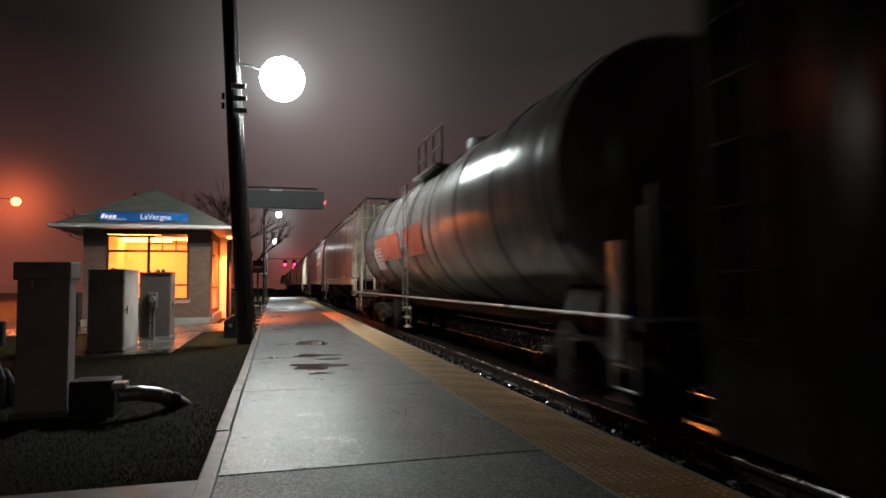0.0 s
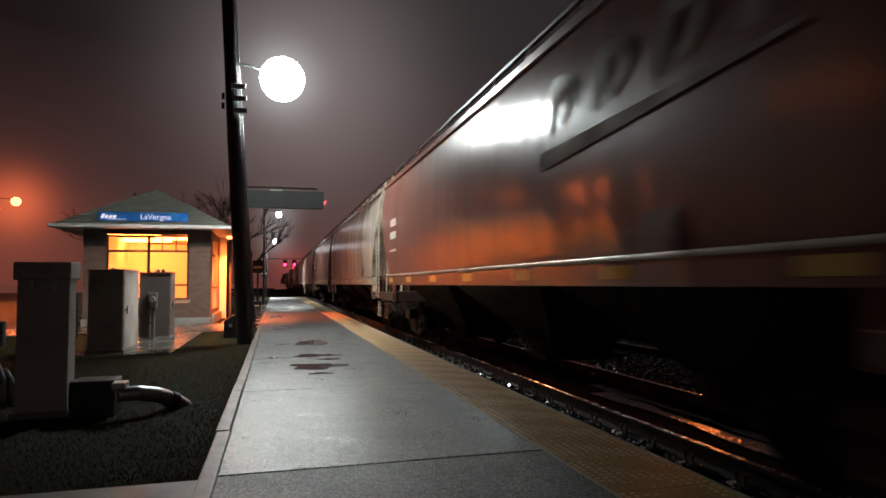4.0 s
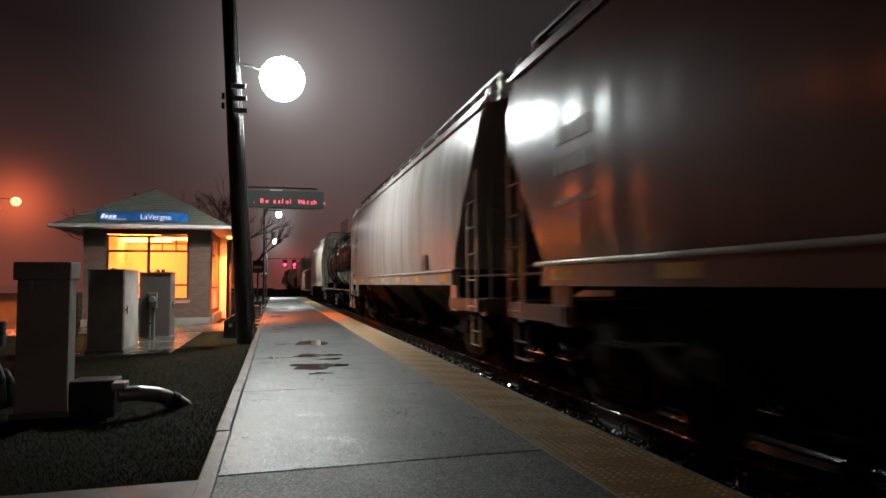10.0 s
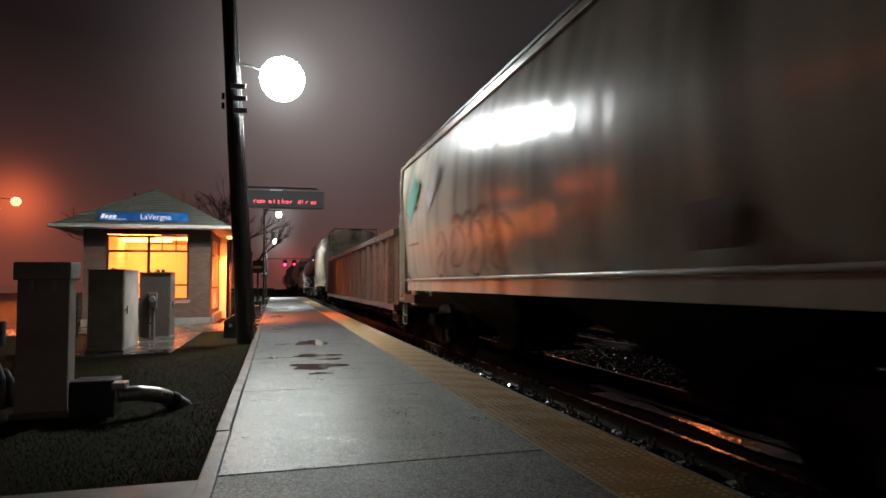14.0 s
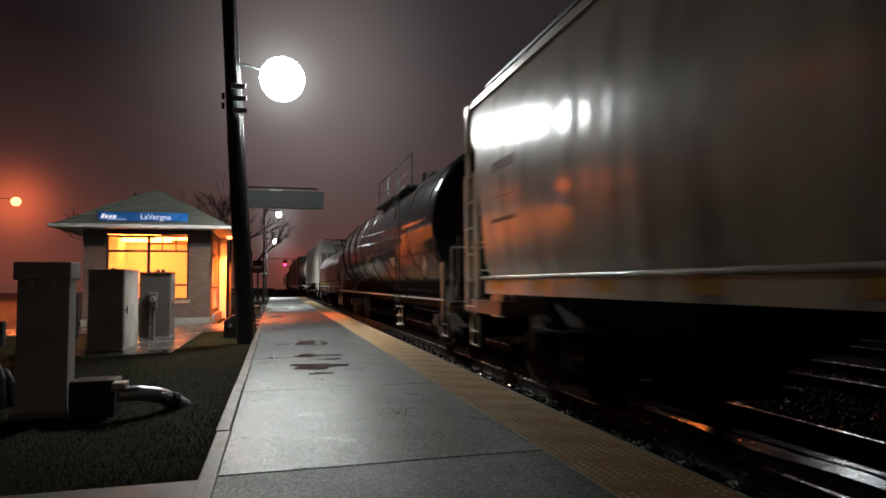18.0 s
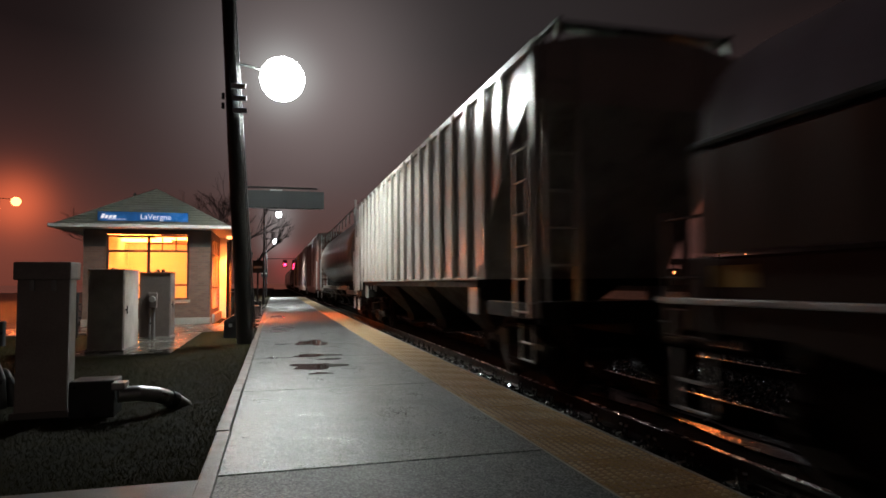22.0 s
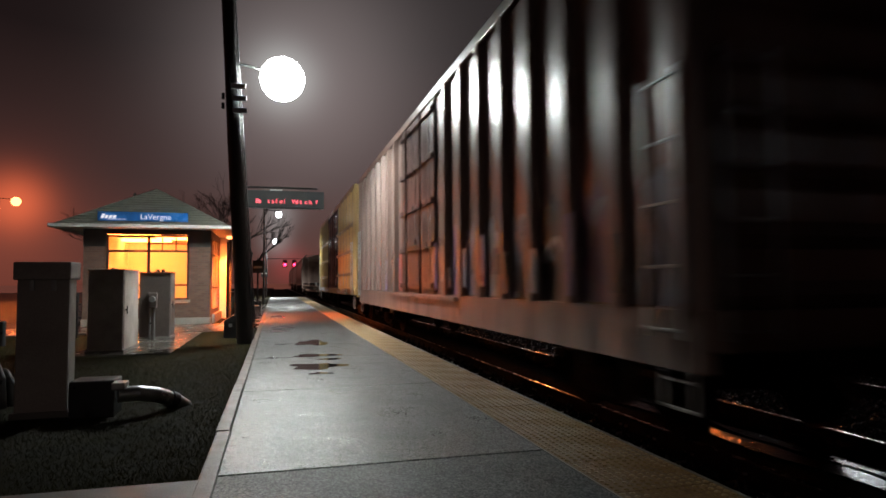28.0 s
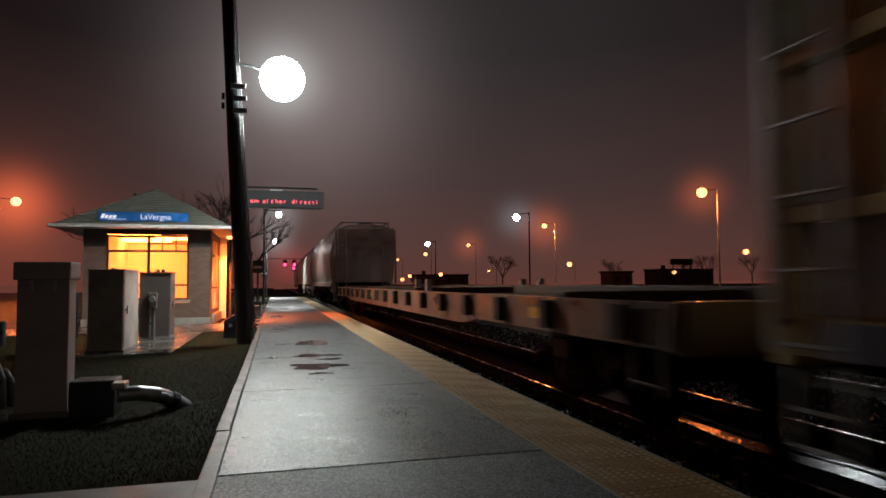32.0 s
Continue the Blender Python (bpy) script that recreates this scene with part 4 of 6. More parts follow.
    part("emblem_bar", bm, SIGNGLOW, sg)
    for x in (0.4, 2.1):
        bm = bmesh.new()
        box(bm, x, x + 0.05, 0.06, 0.45, 0.02, 0.06)
        part("bracket", bm, DARKSTEEL, sg)


# ---- LED display ----
MESSAGE = "This is LaVergne. Be safe! Watch for trains from either direction."
LED_W, LED_PITCH, LED_SPEED = 2.2, 0.1371, 0.996
LED_LETTERS = []


def led_sign():
    s = thing("message_display", "dark electronic message display with scrolling red letters", "display", pose(-0.807, 22.0, 3.84))
    bm = bmesh.new()
    box(bm, -0.17, 2.42, 0.06, 0.25, -0.05, 0.54, 0.015)
    part("housing", bm, DARKSTEEL, s)
    bm = bmesh.new()
    box(bm, -0.17, 2.42, 0.0, 0.012, -0.05, 0.54)
    part("face", bm, BLACKFACE, s)
    for b in ((-0.17, 2.42, 0.012, 0.06, 0.515, 0.54), (-0.17, 2.42, 0.012, 0.06, -0.05, -0.025), (-0.17, -0.15, 0.012, 0.06, -0.025, 0.515), (2.40, 2.42, 0.012, 0.06, -0.025, 0.515)):
        bm = bmesh.new()
        box(bm, *b)
        part("rim", bm, DARKSTEEL, s)
    bm = bmesh.new()
    rod(bm, (-0.45, 0.15, 0.66), (2.2, 0.15, 0.66), 0.035, 0.035, 8)
    part("arm", bm, DARKSTEEL, s)
    for x in (0.4, 1.9):
        bm = bmesh.new()
        rod(bm, (x, 0.15, 0.53), (x, 0.15, 0.66), 0.02, 0.02, 6)
        part("hanger", bm, DARKSTEEL, s)
    bm = bmesh.new()
    box(bm, 0.62, 1.02, -0.03, 0.06, 0.55, 0.575)
    part("rain_strip", bm, GALV, s)
    bm = bmesh.new()
    rod(bm, (-0.45, 0.15, -3.89), (-0.45, 0.15, 0.8), 0.07, 0.06, 10)
    part("post", bm, DARKSTEEL, s)
    done = {}
    for i, ch in enumerate(MESSAGE):
        if ch == " ":
            continue
        if ch not in done:
            me = letters("led_letter", ch, 0.205, 0.0015, 0.002)
            me.materials.append(REDLED)
            done[ch] = me
        o = new("led_letter", done[ch])
        o.parent = s
        LED_LETTERS.append((o, i))


# ---- trees, benches, far things ----
def bare_tree(x, y, h, seed, label, r0=0.16):
    t = thing("tree", label, "tree", pose(x, y, -0.1), "bare winter trees")
    rng = random.Random(seed)
    trunk, limbs = bmesh.new(), bmesh.new()
    top = h * 0.32
    rod(trunk, (0, 0, 0), (rng.uniform(-0.1, 0.1), 0, top), r0, r0 * 0.7, 10)

    def grow(p, d, ln, r, depth):
        q = p + d * ln
        rod(limbs, p, q, r, r * 0.68, 5 if depth > 1 else 4)
        if depth == 0:
            return
        for _ in range(3 if depth > 1 else 4):
            nd = (d + Vector((rng.uniform(-0.75, 0.75), rng.uniform(-0.75, 0.75), rng.uniform(-0.25, 0.5)))).normalized()
            grow(p + d * ln * rng.uniform(0.55, 1.0), nd, ln * rng.uniform(0.55, 0.85), r * 0.6, depth - 1)
    for k in range(4):
        a = k * 1.57 + rng.uniform(-0.4, 0.4)
        grow(Vector((0, 0, top * rng.uniform(0.8, 1.0))), Vector((0.55 * math.cos(a), 0.55 * math.sin(a), 0.8)).normalized(), h * 0.24, r0 * 0.5, 4)
    part("trunk", trunk, BARK, t)
    part("crown", limbs, BARK, t)


def far_things():
    bare_tree(-2.6, 38, 9.0, 3, "bare winter tree behind the station house", 0.11)
    bare_tree(-7.5, 50, 9.0, 5, "bare winter tree beyond the car park edge", 0.11)
    bare_tree(-1.5, 36, 6.2, 8, "bare winter tree beside the platform lamp")
    bare_tree(42.0, 113, 8.0, 9, "bare street tree beyond the tracks", 0.2)
    for k, (x, y) in enumerate(((110, 150), (122, 158), (96, 165), (140, 160))):
        bare_tree(x, y, 9.0 + k % 2 * 2, 30 + k, "bare street tree far beyond the tracks", 0.22)
    bare_tree(-14.0, 60, 10.0, 12, "bare winter tree in the car park")
    for x, y, w, d, h, n in ((88, 150, 6, 6, 3.6, 2), (150, 210, 22, 12, 5.5, 4), (60, 230, 20, 10, 4, 4)):
        b = thing("far_house", "low dim building beyond the tracks in the mist", "building", pose(x, y, -0.1), "far buildings")
        bm = bmesh.new()
        box(bm, -w / 2, w / 2, -d / 2, d / 2, 0, h)
        part("wall", bm, FARWALL, b)
        bm = bmesh.new()
        box(bm, -w / 2 - 0.3, w / 2 + 0.3, -d / 2 - 0.3, d / 2 + 0.3, h, h + 0.5)
        rf = part("roof", bm, FARDARK, b)
        if w > 8:
            bm = bmesh.new()
            box(bm, -w / 3, -w / 3 + 1.2, -0.6, 0.6, h + 0.5, h + 1.9)
            part("chimney", bm, FARWALL, rf)
        for k in range(n):
            bm = bmesh.new()
            cx = -w / 2 + (k + 0.5) * w / n
            box(bm, cx - 0.6, cx + 0.6, -d / 2 - 0.05, -d / 2 + 0.05, h * 0.35, h * 0.35 + 1.4)
            part("window", bm, FRAMEPAINT, b)
    # signal gantry over the line
    b = thing("billboard", "dark blank billboard on posts beyond the street", "billboard", pose(88, 122, -0.1))
    bm = bmesh.new()
    box(bm, -2.8, 2.8, -0.2, 0.2, 5.0, 6.3)
    part("board", bm, FARDARK, b)
    for x in (-2.2, 2.2):
        bm = bmesh.new()
        rod(bm, (x, 0, 0), (x, 0, 5.0), 0.12, 0.12, 8)
        part("post", bm, FARDARK, b)
    g = thing("signal_gantry", "steel signal gantry with three red lights over the tracks", "railway signal", pose(0, 190, 0))
    bm = bmesh.new()
    rod(bm, (-3, 0, -0.4), (-3, 0, 8.6), 0.16, 0.14, 8)
    part("post", bm, DARKSTEEL, g)
    bm = bmesh.new()
    rod(bm, (15, 0, -0.4), (15, 0, 8.6), 0.16, 0.14, 8)
    part("post", bm, DARKSTEEL, g)
    bm = bmesh.new()
    box(bm, -3.2, 15.2, -0.15, 0.15, 8.5, 8.68)
    part("beam", bm, DARKSTEEL, g)
    for x, z in ((2.7, 6.85), (5.4, 6.85), (5.25, 5.8)):
        bm = bmesh.new()
        box(bm, x - 0.6, x + 0.6, 0.05, 0.2, z - 0.7, z + 1.4)
        hd = part("signal_head", bm, BLACKFACE, g)
        bm = bmesh.new()
        ball(bm, (x, -0.15, z), 0.42, 12, 8)
        part("lens", bm, REDSIG, hd, "glowing red lens")
    # platform furniture in the distance
    for x, y in ((-0.8, 24.5), (-0.85, 31.0)):
        b = thing("platform_bench", "dark slatted bench beside the platform", "bench", pose(x, y, -0.05), "platform benches")
        for k in range(4):
            bm = bmesh.new()
            box(bm, -0.25 + k * 0.12, -0.15 + k * 0.12, -0.8, 0.8, 0.42, 0.46, 0.006)
            part("slat", bm, TIE, b)
        for k in range(2):
            bm = bmesh.new()
            box(bm, -0.30, -0.26, -0.8, 0.8, 0.55 + k * 0.15, 0.66 + k * 0.15, 0.006)
            part("backrest_slat", bm, TIE, b)
        for sy in (-0.7, 0.7):
            bm = bmesh.new()
            box(bm, -0.24, 0.2, sy - 0.03, sy + 0.03, 0, 0.42)
            box(bm, -0.26, -0.21, sy - 0.03, sy + 0.03, 0.42, 0.85)
            part("leg", bm, DARKSTEEL, b)
    for y in (29.0, 46.0):
        b = thing("platform_signboard", "small white platform notice on a dark post", "sign", pose(-0.75, y, -0.05), "platform notices")
        bm = bmesh.new()
        rod(bm, (0, 0, 0), (0, 0, 2.4), 0.035, 0.035, 8)
        part("post", bm, DARKSTEEL, b)
        bm = bmesh.new()
        box(bm, -0.22, 0.22, -0.03, 0.0, 1.75, 2.3)
        bd = part("board", bm, DARKSTEEL, b)
        bm = bmesh.new()
        box(bm, -0.18, 0.18, -0.036, -0.031, 1.95, 2.05)
        part("white_bar", bm, CARWHITE, bd)
    b = thing("utility_box", "dark steel utility box on the ground behind the pole", "utility box", pose(-1.0, 15.75, -0.06))
    bm = bmesh.new()
    box(bm, -0.16, 0.17, -0.16, 0.16, 0, 0.38, 0.015)
    part("body", bm, DARKSTEEL, b)
    bm = bmesh.new()
    loft(bm, [[(-0.18, y, 0.382), (0.19, y, 0.382), (0.19, y, 0.56), (0.10, y, 0.56)] for y in (-0.18, 0.18)])
    part("lid", bm, DARKSTEEL, b, "sloping dark lid")
    bm = bmesh.new()
    box(bm, -0.05, 0.03, -0.185, -0.162, 0.26, 0.34, 0.006)
    part("hasp", bm, GALV, b)


# ---- the train: every car in its own space, y along it, z = 0 at the top of rail ----
CARS = []
WHEELS = []


def car_thing(name, label, category, s0, s1):
    c = thing(name, label, category, pose(TRACK, (s0 + s1) / 2, RAIL), "cars of the freight train")
    CARS.append((c, (s0 + s1) / 2))
    return c


def wheelset_mesh(bm):
    for sx in (-1, 1):
        for x, r, w in ((0.755, 0.46, 0.07), (0.71, 0.49, 0.025)):
            rod(bm, (sx * (x - w / 2), 0, 0), (sx * (x + w / 2), 0, 0), r, r, 28)
        rod(bm, (sx * 0.8, 0, 0), (sx * 0.84, 0, 0), 0.36, 0.30, 24)
        rod(bm, (sx * 1.08, 0, 0), (sx * 1.17, 0, 0), 0.095, 0.085, 12)
        for k in range(3):
            a = k * 2.094
            rod(bm, (sx * 1.17, 0.05 * math.cos(a), 0.05 * math.sin(a)), (sx * 1.19, 0.05 * math.cos(a), 0.05 * math.sin(a)), 0.016, 0.016, 6)
    rod(bm, (-1.1, 0, 0), (1.1, 0, 0), 0.08, 0.08, 10)


def side_frame_mesh(bm):
    pts = [(-1.12, 0.60), (-1.12, 0.40), (-0.92, 0.36), (-0.72, 0.40), (-0.36, 0.20), (0.36, 0.20), (0.72, 0.40), (0.92, 0.36), (1.12, 0.40), (1.12, 0.60), (0.85, 0.66), (0.40, 0.80), (-0.40, 0.80), (-0.85, 0.66)]
    loft(bm, [[(x, y, z) for y, z in pts] for x in (-0.06, 0.06)])
    for y in (-0.89, 0.89):
        box(bm, -0.1, 0.1, y - 0.16, y + 0.16, 0.36, 0.62, 0.02)


def spring_mesh(bm):
    for k in range(5):
        bmesh.ops.create_cone(bm, cap_ends=True, segments=10, radius1=0.075, radius2=0.075, depth=0.04, matrix=Matrix.Translation((0, 0, 0.29 + k * 0.06)))
    rod(bm, (0, 0, 0.27), (0, 0, 0.55), 0.05, 0.05, 8)


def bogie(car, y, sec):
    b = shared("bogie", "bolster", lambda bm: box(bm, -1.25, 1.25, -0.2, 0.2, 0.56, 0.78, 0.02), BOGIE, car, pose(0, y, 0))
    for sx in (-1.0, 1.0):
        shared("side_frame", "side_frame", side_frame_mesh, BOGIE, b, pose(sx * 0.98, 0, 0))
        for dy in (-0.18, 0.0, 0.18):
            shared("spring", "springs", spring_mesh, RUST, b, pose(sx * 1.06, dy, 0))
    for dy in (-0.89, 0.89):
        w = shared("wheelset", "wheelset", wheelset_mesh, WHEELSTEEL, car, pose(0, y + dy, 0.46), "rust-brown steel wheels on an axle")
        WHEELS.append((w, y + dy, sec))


def coupler(car, half, reach):
    def build(bm):
        box(bm, -0.10, 0.10, 0, 0.55, 0.75, 0.95, 0.02)
        box(bm, -0.17, 0.13, 0.5, 0.75, 0.70, 1.0, 0.04)
        box(bm, 0.05, 0.2, 0.7, 0.86, 0.72, 0.98, 0.03)
    shared("coupler", "coupler", build, BOGIE, car, pose(0, half, 0))
    shared("coupler", "coupler", build, BOGIE, car, pose(0, -half, 0, 0, 0, 180))
    for e in (1, -1):
        bm = bmesh.new()
        pts = [(0.35, half - 0.1, 0.7), (0.37, half + 0.2, 0.42), (0.3, half + 0.5, 0.36)]
        for a, b in zip(pts, pts[1:]):
            rod(bm, (a[0] * e, a[1] * e, a[2]), (b[0] * e, b[1] * e, b[2]), 0.022, 0.022, 6)
        part("air_hose", bm, DARKSTEEL, car)


def ladder(car, x, y, z0, z1, material, wide=0.42, across=False):
    """A ladder on a side or, across, on an end: two stiles and rungs."""
    h = round(z1 - z0, 2)
    turn = -90 if across else 0
    stile = shared("ladder", ("stile", h), lambda bm: box(bm, -0.013, 0.013, -0.022, 0.022, 0, h), material, car, pose(x, y, z0, 0, 0, turn) @ pose(0, -wide / 2, 0))
    shared("stile", ("stile", h), None, material, stile, pose(0, wide, 0))
    n = max(2, int(h / 0.40))
    for k in range(n + 1):
        shared("rung", ("rung", wide), lambda bm: rod(bm, (-0.01, 0, 0), (-0.01, wide, 0), 0.013, 0.013, 6), material, stile, pose(0, 0, 0.06 + k * (h - 0.12) / n))


def end_ladder(car, x, y, z0, z1, material):
    ladder(car, x, y, z0, z1, material, 0.42, True)


def stirrup(car, x, y, material):
    def build(bm):
        for sy in (-0.18, 0.18):
            rod(bm, (0, sy, 0), (0, sy, 0.42), 0.014, 0.014, 6)
        for z in (0.0, 0.2):
            rod(bm, (0, -0.18, z), (0, 0.18, z), 0.014, 0.014, 6)
    shared("stirrup", "stirrup", build, material, car, pose(x, y, 0.50))


def patch(car, name, x, y0, y1, z0, z1, material, label=""):
    bm = bmesh.new()
    box(bm, x - 0.004, x + 0.004, y0, y1, z0, z1)
    return part(name, bm, material, car, label)


def stencils(car, x, y, z, material, rng, rows=3, wide=1.4):
    """Unreadable painted lettering: short bars in rows."""
    for r in range(rows):
        h = 0.17 if r < 2 else 0.05
        yy = y
        end = y + wide * rng.uniform(0.75, 1.0)
        while yy < end:
            w = rng.choice((0.06, 0.08, 0.1)) if r < 2 else rng.choice((0.12, 0.2))
            shared("stencil_bar", ("bar", w, h), lambda bm: box(bm, -0.004, 0.004, 0, w, 0, h), material, car, pose(x, yy, z - r * 0.3))
            yy += w + 0.045


def blob(bm, x, y, z, w, h, rng):
    n = 14
    ring = []
    for k in range(n):
        a = k / n * 6.283
        r = rng.uniform(0.55, 1.1)
        ring.append((y + w * r * math.cos(a), z + h * r * math.sin(a)))
    loft(bm, [[(xx, a, b) for a, b in ring] for xx in (x - 0.005, x)])


def stroke(bm, x, pts, wide):
    """A sprayed line: a ribbon along a smooth path in the side's plane."""
    path = []
    for i in range(len(pts) - 1):
        p0, p1, p2, p3 = pts[max(0, i - 1)], pts[i], pts[i + 1], pts[min(len(pts) - 1, i + 2)]
        for k in range(6):
            t = k / 6
            path.append(tuple(0.5 * (2 * p1[j] + (p2[j] - p0[j]) * t + (2 * p0[j] - 5 * p1[j] + 4 * p2[j] - p3[j]) * t * t + (3 * p1[j] - p0[j] - 3 * p2[j] + p3[j]) * t ** 3) for j in (0, 1)))
    rings = []
    for i, p in enumerate(path):
        q = path[min(i + 1, len(path) - 1)] if i + 1 < len(path) else path[i]
        o = path[i - 1] if i else path[0]
        d = Vector((q[0] - o[0], q[1] - o[1]))
        d = Vector((-d.y, d.x)).normalized() * wide / 2 if d.length > 1e-6 else Vector((wide / 2, 0))
        rings.append([(x - 0.004, p[0] + d.x, p[1] + d.y), (x - 0.004, p[0] - d.x, p[1] - d.y), (x, p[0] - d.x, p[1] - d.y), (x, p[0] + d.x, p[1] + d.y)])
    loft(bm, rings)


def graffiti(car, x, y0, y1, z0, z1, mats, seed, count=9, fill=True):
    """Rows of tall scrawled letters, outlined over paler fills."""
    rng = random.Random(seed)
    w = (y1 - y0) / count
    for k in range(count):
        yc = y0 + (k + 0.5) * w
        if fill:
            bm = bmesh.new()
            blob(bm, x, yc, (z0 + z1) / 2, w * 0.52, (z1 - z0) * 0.46, rng)
            part("graffiti_fill", bm, mats[k % len(mats)], car, "sprayed graffiti fill")
        bm = bmesh.new()
        pts = [(yc + rng.uniform(-0.5, 0.5) * w, z0 + (z1 - z0) * f) for f in (rng.uniform(0, 0.2), rng.uniform(0.7, 1), rng.uniform(0.3, 0.6), rng.uniform(0.8, 1), rng.uniform(0, 0.3), rng.uniform(0.1, 0.5))]
        stroke(bm, x - 0.008, pts, rng.uniform(0.06, 0.11))
        part("graffiti_line", bm, mats[(k + 1) % len(mats)] if rng.random() < 0.4 else GRAFF[4], car, "dark sprayed graffiti line")


def post_paint(car, x, y0, y1, n, z0, z1, mats, seed):
    """Sprayed patches on the outer faces of the side posts."""
    rng = random.Random(seed)
    for k in range(n):
        y = y0 + k * (y1 - y0) / (n - 1)
        lo, hi = z0 + rng.uniform(0, 0.15), z1 - rng.uniform(0, 0.45)
        patch(car, "graffiti_fill", x, y - 0.078, y + 0.078, lo, hi, mats[k % len(mats)], "sprayed graffiti fill")


def bay_paint(car, x, y0, y1, n, z0, z1, mats, seed):
    """Sprayed fills with ragged tops in the bays between side posts."""
    rng = random.Random(seed)
    w = (y1 - y0) / n
    for k in range(n):
        a, b = y0 + k * w + 0.02, y0 + (k + 1) * w - 0.02
        tops = [(b + (a - b) * i / 6, z1 - rng.uniform(0, 0.32)) for i in range(7)]
        ring = [(a, z0), (b, z0)] + tops
        bm = bmesh.new()
        loft(bm, [[(xx, p, q) for p, q in ring] for xx in (x - 0.006, x)])
        part("graffiti_fill", bm, mats[k % len(mats)], car, "sprayed graffiti fill")
        bm = bmesh.new()
        stroke(bm, x - 0.012, [(a + 0.1 * w, z0 + 0.1), (a + w * rng.uniform(0.3, 0.7), z0 + (z1 - z0) * rng.uniform(0.5, 0.8)), (b - 0.1 * w, z0 + rng.uniform(0.1, 0.4))], 0.07)
        part("graffiti_line", bm, mats[(k + 2) % len(mats)], car, "sprayed graffiti line")


def scrawl(car, x, y0, y1, z0, z1, material, seed, count):
    """One row of thin looping sprayed letters."""
    rng = random.Random(seed)
    w = (y1 - y0) / count
    for k in range(count):
        yc, hz = y0 + (k + 0.5) * w, z1 - z0
        pts = [(yc + w * rng.uniform(0.3, 0.45), z0 + hz * rng.uniform(0.5, 0.8)), (yc + w * 0.1, z1), (yc - w * rng.uniform(0.3, 0.45), z0 + hz * 0.6), (yc - w * 0.1, z0 + hz * rng.uniform(0, 0.2)), (yc + w * 0.35, z0 + hz * rng.uniform(0.1, 0.4)), (yc + w * rng.uniform(-0.1, 0.2), z0 + hz * 0.55)]
        bm = bmesh.new()
        stroke(bm, x, pts, rng.uniform(0.035, 0.055))
        part("graffiti_line", bm, material, car, "thin sprayed graffiti line")


def bays(car, half, n, z_top, material, top_hw=1.42):
    w = 2 * half / n
    for k in range(n):
        y = -half + (k + 0.5) * w

        def build(bm):
            rings = []
            for z, hw, hy in ((z_top, top_hw, w * 0.48), (1.0, 0.95, w * 0.30), (0.55, 0.55, 0.42), (0.36, 0.5, 0.38)):
                rings.append([(-hw, -hy, z), (hw, -hy, z), (hw, hy, z), (-hw, hy, z)])
            loft(bm, rings)
        b = shared("hopper_bay", ("bay", round(w, 2), z_top, top_hw), build, material, car, pose(0, y, 0))
        shared("outlet_gate", "gate", lambda bm: box(bm, -0.62, 0.62, -0.45, 0.45, 0.28, 0.36, 0.02), BOGIE, b, pose(0, 0, 0))


def roof_walk(car, half, x, z0, z1, material, step=1.25):
    def post(bm):
        box(bm, -0.025, 0.025, -0.03, 0.03, 0, z1 - z0)
    n = int(2 * half / step)
    for side in (-1, 1):
        for k in range(n + 1):
            y = -half + 0.06 + k * (2 * half - 0.12) / n
            shared("walk_bracket", ("wpost", round(z1 - z0, 2)), post, material, car, pose(side * x, y, z0))
        bm = bmesh.new()
        box(bm, side * x - 0.03, side * x + 0.03, -half, half, z1, z1 + 0.045)
        part("walk_edge", bm, DARKSTEEL, car)
    bm = bmesh.new()
    box(bm, -0.34, 0.34, -half, half, z1 - 0.05, z1 - 0.01)
    part("roof_walk", bm, DARKSTEEL, car, "grating walkway on the roof")
    for e in (-1, 1):
        bm = bmesh.new()
        box(bm, -x, x, e * (half - 0.15) - 0.12, e * (half - 0.15) + 0.12, z1 - 0.005, z1 + 0.03)
        part("end_walk", bm, DARKSTEEL, car)


FLAT = [(1.62, 1.58, 1.12), (1.95, 1.61, 0.95), (2.55, 1.615, 0.55), (3.05, 1.60, 0.16), (3.5, 1.55, 0.03), (3.97, 1.45, 0.0), (3.99, 1.36, 0.0), (4.14, 0.9, 0.0), (4.24, 0.3, 0.0)]
ROUND = [(1.46, 1.50, 1.0), (1.66, 1.575, 1.0), (2.2, 1.63, 1.0), (2.7, 1.645, 0.95), (3.15, 1.61, 0.72), (3.55, 1.55, 0.36), (3.85, 1.48, 0.12), (4.08, 1.42, 0.0), (4.11, 1.32, 0.0), (4.26, 0.9, 0.0), (4.34, 0.3, 0.0)]
RIBBED = [(1.45, 1.53, 2.0), (2.3, 1.53, 1.4), (3.0, 1.53, 0.75), (3.5, 1.53, 0.1), (4.10, 1.50, 0.0), (4.13, 1.4, 0.0), (4.26, 0.9, 0.0), (4.33, 0.3, 0.0)]


